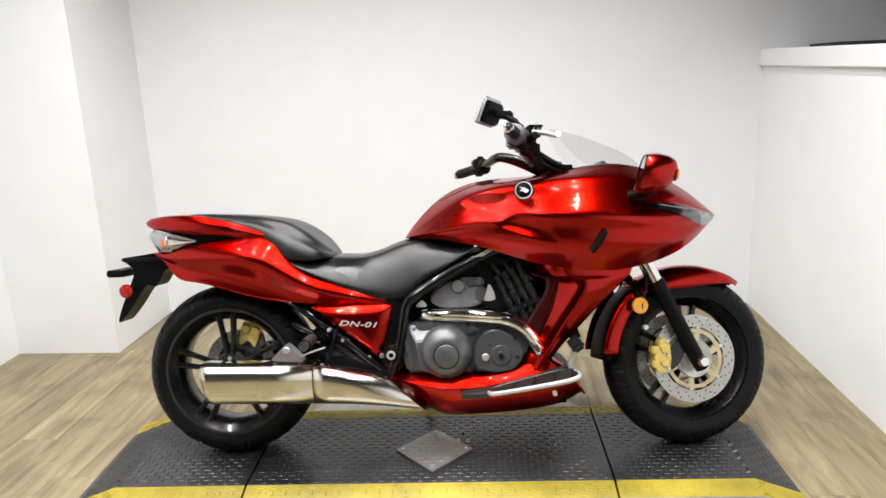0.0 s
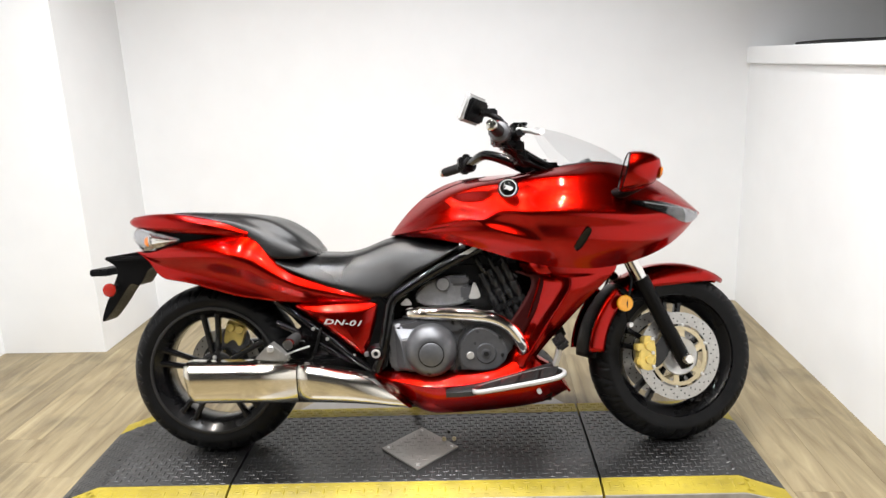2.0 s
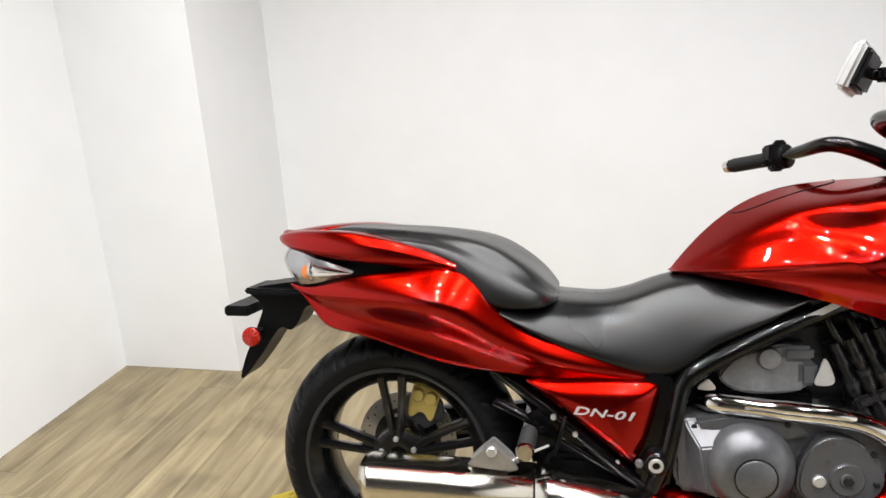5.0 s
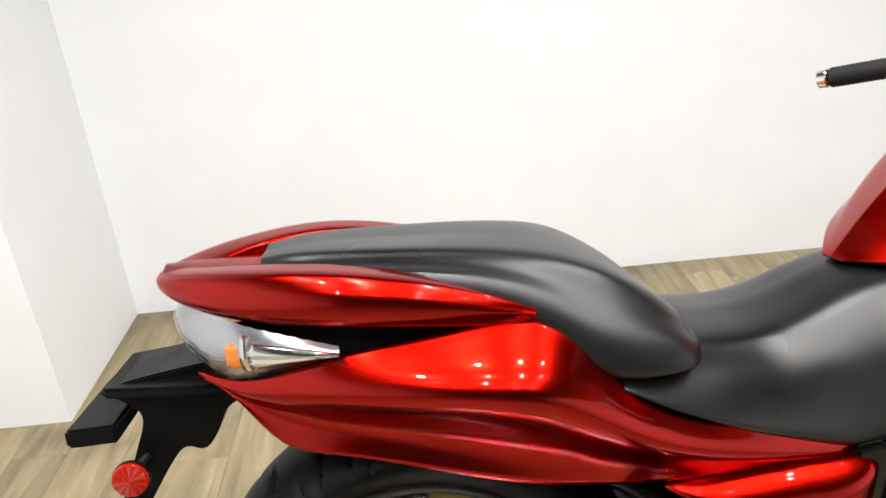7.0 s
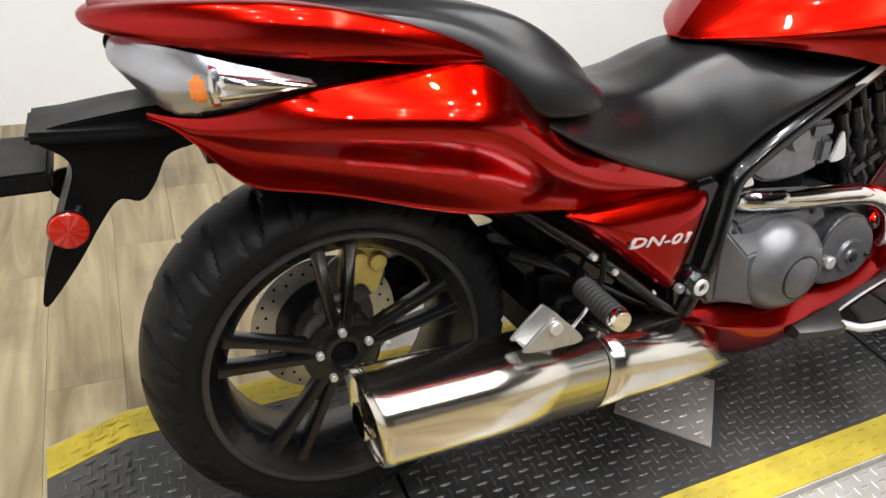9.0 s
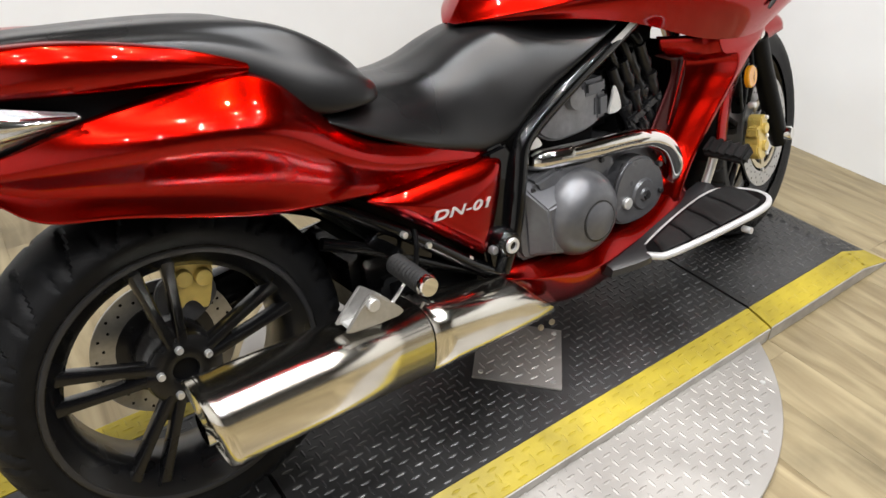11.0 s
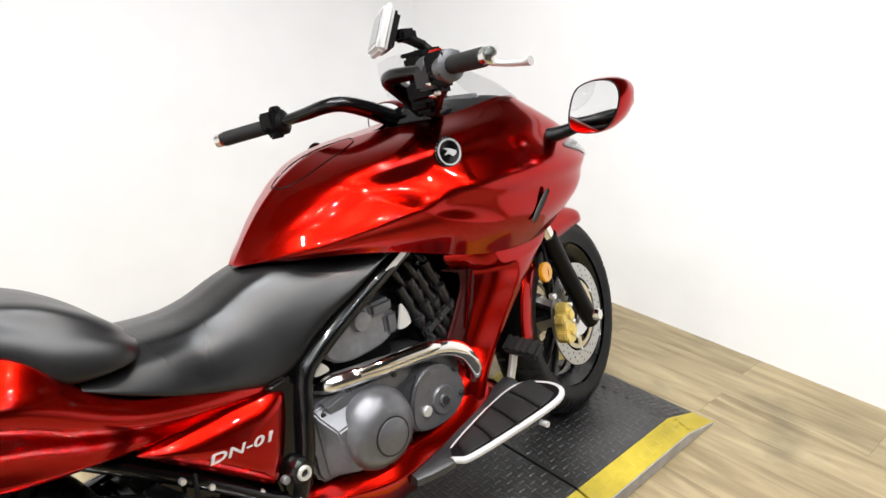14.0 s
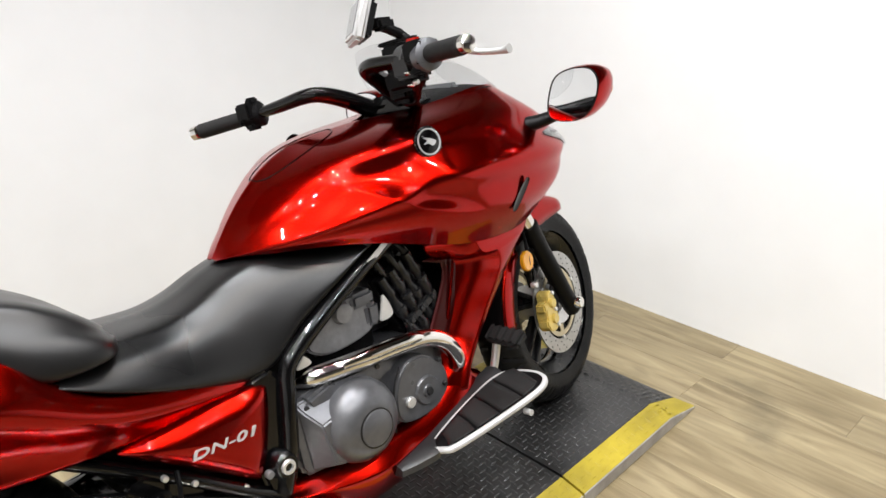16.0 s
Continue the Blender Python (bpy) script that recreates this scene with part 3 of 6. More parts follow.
def build_upper(bike):
    part("fuel_tank", upper_skin(-0.178, 0.238, 150, False), RED, bike, "candy red painted fuel tank with a hollow for the knee", smooth=60)
    part("upper_cowl", upper_skin(0.238, 0.886, 120, True), RED, bike, "candy red painted front cowl", smooth=60)
    rows = []
    for i in range(31):
        x = 0.10 + 0.74 * i / 30
        w, z = UPPER["yl"](x) - 0.006, UPPER["zl"](x) + 0.014
        rows.append([Vector((x, w * u, z + 0.03 * (1 - u * u))) for u in [k / 6 for k in range(-6, 7)]])
    part("cowl_inner", grid(rows), PLASTIC, bike, "black plastic inner panel under the cowl", thick=0.004)
    # tank filler lid and its seam
    def crown(x, y):
        h = upper_section(x)
        return float(np.interp(abs(y), [p.y for p in h[:31]], [p.z for p in h[:31]]))
    seam = tube([(x, y, crown(x, y) + 0.0004) for x, y in [(0.05 + 0.105 * math.cos(a), 0.062 * math.sin(a)) for a in [2 * math.pi * k / 48 for k in range(49)]]], 0.0014, 6, 0)
    part("seam", seam, GLOSS_BLACK, bike)
    # side vents
    for s in (1, -1):
        p, n = upper_at_height(0.44, 0.715, -0.004)
        a, _ = upper_at_height(0.462, 0.750, 0.0)
        b, _ = upper_at_height(0.418, 0.680, 0.0)
        along = (b - a).normalized()
        side = along.cross(n).normalized()
        rows = []
        for w, l in ((0.0090, 0.0), (0.0125, 0.0025), (0.006, 0.0005)):
            ring = []
            for k in range(28):
                t = 2 * math.pi * k / 28
                q = p + along * math.cos(t) * 0.042 + side * (math.copysign(abs(math.sin(t)) ** 0.6, math.sin(t)) * w) + n * (0.004 + l)
                ring.append(Vector((q.x, q.y * s, q.z)))
            rows.append(ring)
        part("cowl_vent", grid(rows, close=True, ends=True), GLOSS_BLACK, bike, "narrow black air vent")
        # headlamp band round the nose
        def band(f0, f1, x0, x1, lift, nn=26, mm=8):
            out = []
            for i in range(nn + 1):
                x = x0 + (x1 - x0) * i / nn
                u = i / nn
                r = []
                for j in range(mm + 1):
                    q, _ = on_upper(x, float(np.interp(f0(u) + (f1(u) - f0(u)) * j / mm, (0, 0.25, 0.388, 0.5, 0.613, 0.75, 1), (0, 1 / 6, 2 / 6, 0.5, 4 / 6, 5 / 6, 1))), lift)
                    r.append(Vector((q.x, q.y * s, q.z)))
                out.append(r)
            return grid(out)
        top = spline([(0, 0.40), (0.5, 0.36), (1, 0.40)])
        low = spline([(0, 0.415), (0.4, 0.47), (0.75, 0.66), (1, 0.86)])
        part("headlamp", band(top, low, 0.60, 0.868, 0.0015), GLOSS_BLACK, bike, "dark headlamp insert", smooth=60)
        t2, l2 = spline([(0, 0.40), (1, 0.45)]), spline([(0, 0.66), (1, 0.80)])
        part("headlamp_reflector", band(t2, l2, 0.795, 0.866, 0.004), REFLECTOR, bike, smooth=60)
        part("headlamp_lens", band(top, low, 0.60, 0.868, 0.006), LENS, bike, "clear glossy headlamp lens", smooth=60)
        t3, l3 = spline([(0, 0.402), (1, 0.418)]), spline([(0, 0.410), (1, 0.426)])
        part("headlamp_trim", band(t3, l3, 0.64, 0.84, 0.0075, 20, 2), ENGINE_LIGHT, bike, "thin grey strip")
        # round badge
        p, n = upper_at_height(0.217, 0.880, 0.003)
        n = (n + Vector((0.0, -0.10, 0.0))).normalized()
        n = Vector((n.x, n.y * s, n.z))
        p = Vector((p.x, p.y * s, p.z))
        q = n.to_track_quat("Y", "Z").to_matrix().to_4x4()
        m = Matrix.Translation(p) @ q @ Matrix.Scale(0.90, 4)
        badge = part("badge", lathe([(0.0, -0.006), (0.034, -0.006), (0.036, -0.001), (0.030, 0.003), (0.0, 0.004)], 40, closed=False), GLOSS_BLACK, bike, "round black badge with a bright ring", m=m)
        part("badge_ring", lathe([(0.0265, 0.002), (0.0305, 0.002), (0.0305, 0.0052), (0.0275, 0.0052)], 40), SILVER, badge, m=m)
        for k in range(24):
            a = 2 * math.pi * k / 24
            part("stud", lathe([(0.0, 0.0), (0.0014, 0.0), (0.0010, 0.001), (0.0, 0.0013)], 8, closed=False), CHROME, badge,
                 m=m @ Matrix.Translation((0.0345 * math.cos(a), 0.0005, 0.0345 * math.sin(a))))
        swoosh = prism(rounded([(-0.016, -0.002), (-0.004, 0.006), (0.013, 0.010), (0.005, 0.003), (0.014, -0.004), (0.002, -0.004), (-0.006, -0.010)], 3), 0.0038, 0.0058, 0.0004)
        part("badge_mark", swoosh, SILVER, badge, "silver wing mark", m=m @ Matrix.Diagonal((1.15, 1, 1.1, 1)))
    # windscreen
    zc = spline([(0.335, 1.088), (0.42, 1.066), (0.508, 1.031), (0.58, 0.995), (0.665, 0.932)])
    ze = spline([(0.335, 1.075), (0.36, 1.035), (0.40, 0.985), (0.44, 0.958), (0.52, 0.958), (0.6, 0.945), (0.665, 0.928)])
    hw = spline([(0.335, 0.085), (0.37, 0.125), (0.42, 0.142), (0.52, 0.137), (0.6, 0.105), (0.665, 0.02)])
    rows = []
    for i in range(31):
        x = 0.335 + 0.33 * i / 30
        rows.append([Vector((x, hw(x) * u, zc(x) - (zc(x) - ze(x)) * abs(u) ** 2.4)) for u in [k / 12 for k in range(-12, 13)]])
    rim = [r[0] for r in rows[::-1]] + rows[0][1:-1] + [r[-1] for r in rows]
    screen = part("windscreen", grid(rows), SCREEN, bike, "low clear windscreen", smooth=80)
    part("screen_edge", tube(rim, 0.0004, 6, 0), LENS, screen)
    # black dash inside the cowl
    rows = []
    for i in range(21):
        x = 0.255 + 0.40 * i / 20
        w = max(0.01, UPPER["yu"](x) + 0.012 if x > 0.27 else 0.05)
        z = spline([(0.255, 0.905), (0.35, 0.925), (0.45, 0.945), (0.52, 0.95), (0.655, 0.925)])(x)
        rows.append([Vector((x, w * u, z + 0.014 * (1 - u * u) + 0.002)) for u in [k / 8 for k in range(-8, 9)]])
    part("dash_panel", grid(rows), PLASTIC, bike, "black inner dash panel", thick=0.004)
    part("instrument", box((0.50, 0, 0.958), (0.03, 0.14, 0.03), 0.008), LCD, bike, "unlit black instrument display")


# Guides of the rider's seat and the rear seat.
def cushion(keys, x0, x1, n, crown=0.6, slope=0.0, ridge=False):
    f = {k: softened(spline(v), x0, x1, 0.014) for k, v in keys.items()}
    rows = []
    for i in range(n + 1):
        x = x0 + (x1 - x0) * i / n
        w, t, l = f["w"](x), f["t"](x), f["l"](x)
        h = t - l
        half = [(x, 0, t), (x, w * 0.45, t - h * (0.02 + 0.02 * slope)), (x, w * (0.80 - 0.08 * slope), t - h * (0.10 * crown + 0.05 * slope) - 0.004), (x, w * (0.98 - 0.07 * slope), t - h * 0.42), (x, w, l + h * 0.16), (x, w * 0.965, l), (x, w * 0.80, l - 0.002)]
        if ridge:
            half = [(x, 0, t - 0.002), (x, w * 0.35, t - 0.001), (x, w * 0.58, t - 0.002), (x, w * 0.70, t - 0.009), (x, w * 0.80, t - h * 0.22 - 0.006), (x, w * 0.95, t - h * 0.52), (x, w, l + h * 0.16), (x, w * 0.965, l), (x, w * 0.80, l - 0.002)]
        rows.append(mirror_rows(section(half, 5)))
    bm = grid(rows)
    bm.verts.ensure_lookup_table()
    n_row = len(rows[0])
    for k in (0, len(rows) - 1):
        ring = bm.verts[k * n_row:(k + 1) * n_row]
        bm.faces.new(ring)
    return bm


def build_seats(bike):
    part("rider_seat", cushion({
        "t": [(-0.60, 0.700), (-0.476, 0.693), (-0.40, 0.687), (-0.33, 0.684), (-0.27, 0.695), (-0.2, 0.722), (-0.14, 0.735), (-0.05, 0.735), (0.06, 0.722)],
        "l": [(-0.60, 0.685), (-0.555, 0.672), (-0.498, 0.640), (-0.397, 0.592), (-0.305, 0.557), (-0.231, 0.536), (-0.185, 0.538), (-0.117, 0.592), (-0.022, 0.646), (0.06, 0.702)],
        "w": [(-0.60, 0.165), (-0.52, 0.185), (-0.42, 0.182), (-0.32, 0.170), (-0.2, 0.158), (-0.08, 0.165), (0.06, 0.188)]},
        -0.60, 0.058, 60, 0.6, 1.9), VINYL, bike, "black vinyl rider seat", smooth=70)
    under = rounded([(-0.60, 0.672), (-0.50, 0.628), (-0.40, 0.585), (-0.30, 0.548), (-0.22, 0.525), (-0.17, 0.53), (-0.11, 0.572), (0.02, 0.650), (0.08, 0.685), (0.0, 0.672), (-0.15, 0.640), (-0.32, 0.615), (-0.58, 0.672)], 3)
    part("seat_base", prism(under, -0.138, 0.138, 0.008), PLASTIC, bike, "black plastic seat base")
    part("pillion_seat", cushion({
        "t": [(-0.945, 0.836), (-0.90, 0.842), (-0.8, 0.838), (-0.7, 0.831), (-0.6, 0.817), (-0.545, 0.799), (-0.50, 0.772), (-0.456, 0.738), (-0.420, 0.700)],
        "l": [(-0.945, 0.815), (-0.8, 0.802), (-0.7, 0.786), (-0.64, 0.758), (-0.60, 0.722), (-0.56, 0.682), (-0.50, 0.678), (-0.420, 0.682)],
        "w": [(-0.945, 0.075), (-0.9, 0.098), (-0.8, 0.118), (-0.7, 0.140), (-0.6, 0.168), (-0.55, 0.187), (-0.5, 0.190), (-0.452, 0.182), (-0.428, 0.150), (-0.420, 0.11)]},
        -0.945, -0.420, 64, 1.1, 0.0, True), VINYL, bike, "black vinyl pillion seat", smooth=70)


def side_shell(guides, x0, x1, n, per=6, both_sides=True, bulge=None):
    """A flank skin between an upper and a lower edge by way of a waist, on both sides."""
    f = {k: softened(spline(v), x0, x1, 0.026) for k, v in guides.items()}
    half = []
    m = per * 4
    for i in range(n + 1):
        x = x0 + (x1 - x0) * i / n
        names = "lmwt" if "ym" in f else "lwt"
        keys = []
        for k in names:
            y, z = f["y" + k](x), f["z" + k](x)
            keys.append((max(z, keys[-1][0] + 0.002) if keys else z, y))
        z0, z1 = keys[0][0], keys[-1][0]
        across = softened(spline(keys), z0, z1, min(0.010, (z1 - z0) * 0.08))
        run = [Vector((x, across(z1 + (z0 - z1) * k / m), z1 + (z0 - z1) * k / m)) for k in range(m + 1)]
        half.append([Vector((p.x, p.y + bulge(p.x, p.z), p.z)) for p in run] if bulge else run)
    bm = grid([[Vector((p.x, -p.y, p.z)) for p in h] for h in half])
    if both_sides:
        grid([[Vector((p.x, p.y, p.z)) for p in h] for h in half], bm=bm)
    return bm


def facet_lens(r, c, out, n=24):
    """A round lens pressed in radial facets, its face to the right (out -1) or the left."""
    bm = bmesh.new()
    put = lambda rad, a, y: bm.verts.new((c[0] + rad * math.cos(a), c[1] + out * y, c[2] + rad * math.sin(a)))
    hub = bm.verts.new((c[0], c[1] + out * 0.0065, c[2]))
    ang = [2 * math.pi * k / n for k in range(n)]
    inner = [put(r * 0.92, a, 0.0062 if k % 2 else 0.0040) for k, a in enumerate(ang)]
    outer = [put(r, a, 0.0030) for a in ang]
    back = [put(r, a, -0.0040) for a in ang]
    for k in range(n):
        j = (k + 1) % n
        bm.faces.new((hub, inner[k], inner[j]))
        bm.faces.new((inner[k], outer[k], outer[j], inner[j]))
        bm.faces.new((outer[k], back[k], back[j], outer[j]))
    bm.faces.new(back)
    return bm


def build_tail(bike):
    part("tail_cowl", side_shell({
        "zt": [(-1.03, 0.716), (-0.985, 0.708), (-0.93, 0.722), (-0.86, 0.742), (-0.75, 0.757), (-0.65, 0.766), (-0.60, 0.748), (-0.55, 0.680), (-0.47, 0.620), (-0.35, 0.583), (-0.20, 0.534)],
        "yt": [(-1.03, 0.088), (-0.985, 0.118), (-0.93, 0.145), (-0.86, 0.160), (-0.75, 0.155), (-0.65, 0.150), (-0.6, 0.158), (-0.55, 0.178), (-0.47, 0.178), (-0.35, 0.166), (-0.20, 0.140)],
        "zw": [(-1.03, 0.712), (-0.985, 0.696), (-0.86, 0.704), (-0.75, 0.702), (-0.65, 0.688), (-0.55, 0.634), (-0.45, 0.580), (-0.35, 0.553), (-0.20, 0.518)],
        "yw": [(-1.03, 0.090), (-0.985, 0.122), (-0.86, 0.180), (-0.75, 0.210), (-0.65, 0.224), (-0.55, 0.214), (-0.45, 0.192), (-0.35, 0.178), (-0.20, 0.144)],
        "zm": [(-1.03, 0.708), (-0.985, 0.686), (-0.92, 0.656), (-0.86, 0.642), (-0.75, 0.617), (-0.65, 0.588), (-0.55, 0.562), (-0.45, 0.545), (-0.35, 0.532), (-0.20, 0.508)],
        "ym": [(-1.03, 0.088), (-0.985, 0.107), (-0.86, 0.143), (-0.75, 0.159), (-0.65, 0.169), (-0.55, 0.175), (-0.45, 0.171), (-0.35, 0.163), (-0.20, 0.140)],
        "zl": [(-1.03, 0.709), (-0.995, 0.702), (-0.974, 0.684), (-0.962, 0.636), (-0.950, 0.621), (-0.92, 0.620), (-0.86, 0.614), (-0.75, 0.584), (-0.65, 0.556), (-0.55, 0.541), (-0.45, 0.531), (-0.35, 0.524), (-0.20, 0.500)],
        "yl": [(-1.03, 0.088), (-0.985, 0.110), (-0.86, 0.152), (-0.75, 0.165), (-0.65, 0.171), (-0.55, 0.172), (-0.45, 0.166), (-0.35, 0.158), (-0.20, 0.136)]},
        -1.03, -0.20, 72, bulge=lambda x, z: 0.008 * math.exp(-((x + 0.68) / 0.12) ** 2 - ((z - 0.715) / 0.045) ** 2)), RED, bike, "candy red painted tail side cowl", smooth=60, thick=0.004)
    # the red grab wing that runs round the back of the seat
    path = [(-0.632, 0.160), (-0.70, 0.168), (-0.78, 0.172), (-0.86, 0.166), (-0.94, 0.143), (-1.01, 0.103), (-1.06, 0.055), (-1.082, 0.0)]
    zt = softened(spline([(-1.082, 0.826), (-1.01, 0.836), (-0.9, 0.838), (-0.775, 0.820), (-0.69, 0.796), (-0.632, 0.768)]), -1.082, -0.632, 0.04)
    zb = softened(spline([(-1.082, 0.800), (-1.01, 0.786), (-0.9, 0.776), (-0.775, 0.765), (-0.69, 0.757), (-0.632, 0.757)]), -1.082, -0.632, 0.04)
    run = through_points([(x, -y, 0) for x, y in path] + [(x, y, 0) for x, y in path[-2::-1]], 10)
    rows = []
    for i, p in enumerate(run):
        d = (run[min(i + 1, len(run) - 1)] - run[max(i - 1, 0)]).normalized()
        out = Vector((d.y, -d.x, 0))
        if out.dot(Vector((p.x + 0.75, p.y, 0))) < 0:
            out = -out
        t, b = zt(p.x), zb(p.x)
        f = min(1.0, max(0.0, (-0.632 - p.x) / 0.16))
        th = 0.006 + 0.034 * f * f * (3 - 2 * f)
        c = (t + b) / 2
        prof = [(-th * 1.7, t - 0.004), (-th, t + 0.001), (-0.3 * th, t), (0.0, t - 0.25 * (t - b)), (0.002, c), (-0.002, b + 0.2 * (t - b)), (-0.35 * th, b), (-th, b + 0.004), (-th * 1.5, c)]
        rows.append([Vector((p.x, p.y, 0)) + out * o + Vector((0, 0, z)) for o, z in rounded(prof, 5)])
    part("tail_wing", grid(rows, close=True, ends=True), RED, bike, "candy red painted grab wing round the seat", smooth=50)
    rows = []
    for i in range(9):
        x = -1.07 + 0.16 * i / 8
        w = float(np.interp(x, [-1.07, -1.02, -0.94, -0.91], [0.025, 0.075, 0.105, 0.10]))
        rows.append([Vector((x, w * u, 0.822 + 0.010 * (1 - u * u) - 0.01 * (i / 8))) for u in [k / 6 for k in range(-6, 7)]])
    part("tail_top", grid(rows), RED, bike, "red panel behind the pillion seat", thick=0.004)
    # black core between wing and cowl
    rows = []
    for i in range(15):
        x = -0.97 + 0.50 * i / 14
        w = float(np.interp(x, [-0.97, -0.85, -0.6, -0.47], [0.085, 0.135, 0.142, 0.15]))
        t = float(np.interp(x, [-0.97, -0.7, -0.58, -0.47], [0.805, 0.785, 0.735, 0.67]))
        rows.append([(x, -w, 0.645), (x, -w, t - 0.02), (x, -w * 0.8, t), (x, w * 0.8, t), (x, w, t - 0.02), (x, w, 0.645)])
    part("tail_core", grid(rows, close=True, ends=True), PLASTIC, bike, "black plastic tail core")
    # tail lamp: silver reflector, amber bulb and clear lens on each side
    def lamp(off, i0=0, i1=24, u0=0.0, u1=1.0, rib=0.0, slat=0.0):
        y = spline([(-1.05, 0.035), (-1.035, 0.075), (-1.0, 0.115), (-0.95, 0.145), (-0.855, 0.174)])
        zt_ = spline([(-1.05, 0.795), (-1.0, 0.790), (-0.95, 0.778), (-0.855, 0.755)])
        zl_ = spline([(-1.05, 0.755), (-1.03, 0.735), (-1.0, 0.716), (-0.95, 0.724), (-0.855, 0.748)])
        rows = []
        for i in range(i0, i1 + 1):
            x = -1.05 + 0.195 * i / 24
            t, l, w = zt_(x), zl_(x), y(x)
            rows.append([Vector((x - 0.010 * math.sin(math.pi * u) * (1 - i / 24), -(w - off + 0.012 * math.sin(math.pi * u) + (rib if i % 2 else 0.0) + (slat if int(round(u * 20)) % 2 else 0.0)), t + (l - t) * u)) for u in [u0 + (u1 - u0) * k / 8 for k in range(9)]])
        return grid(rows)
    both(lambda: lamp(0.012, rib=0.003), "tail_lamp_reflector", TAIL_REFLECTOR, bike, "silver tail lamp reflector")
    both(lambda: lamp(0.0), "tail_lamp_lens", LENS, bike, "clear wedge-shaped tail lamp lens")
    both(lambda: box((-0.972, -0.134, 0.748), (0.024, 0.014, 0.030), 0.005), "bulb", AMBER, bike, "amber indicator bulb")
    both(lambda: lamp(0.003, 12, 24, 0.22, 0.80, slat=0.002), "chrome_insert", CHROME, bike, "chrome spear along the tail lamp", thick=0.003)
    both(lambda: lamp(0.001, 11, 12, 0.10, 0.90), "chrome_collar", CHROME, bike, thick=0.003)
    # black rear carrier with the number plate bracket and side reflectors
    hang = rounded([(-1.155, 0.690), (-1.09, 0.706), (-0.985, 0.712), (-0.965, 0.668), (-1.01, 0.652), (-1.03, 0.618), (-1.05, 0.596), (-1.075, 0.602), (-1.10, 0.575), (-1.135, 0.525), (-1.182, 0.472), (-1.172, 0.52), (-1.135, 0.605), (-1.12, 0.655)], 4)
    carrier = part("rear_mudguard", prism(hang, -0.052, 0.052, 0.006), PLASTIC, bike, "black plastic rear mudguard")
    part("spread_wing", prism([(-1.16, -0.062), (-1.05, -0.088), (-0.97, -0.09), (-0.97, 0.09), (-1.05, 0.088), (-1.16, 0.062)], 0.684, 0.698, 0.005, axis="z"), PLASTIC, carrier)
    part("plate_bracket", box((-1.172, 0, 0.646), (0.062, 0.165, 0.024), 0.004), PLASTIC, carrier, "black plastic number plate lamp bracket")
    for s in (-1, 1):
        ref = part("reflector", facet_lens(0.0225, (-1.135, s * 0.086, 0.586), s), RED_LENS, carrier, "round red side reflector with radial facets", smooth=8)
        part("reflector_cup", lathe([(0.0, 0.0), (0.023, 0.0), (0.023, 0.006), (0.0, 0.006)], 32, (-1.135, s * 0.086 - (0.0 if s < 0 else 0.006), 0.586), closed=False), PLASTIC, ref)
        part("stay", tube([(-1.135, s * 0.078, 0.585), (-1.12, s * 0.055, 0.60)], 0.006, 8, 0), PLASTIC, carrier)


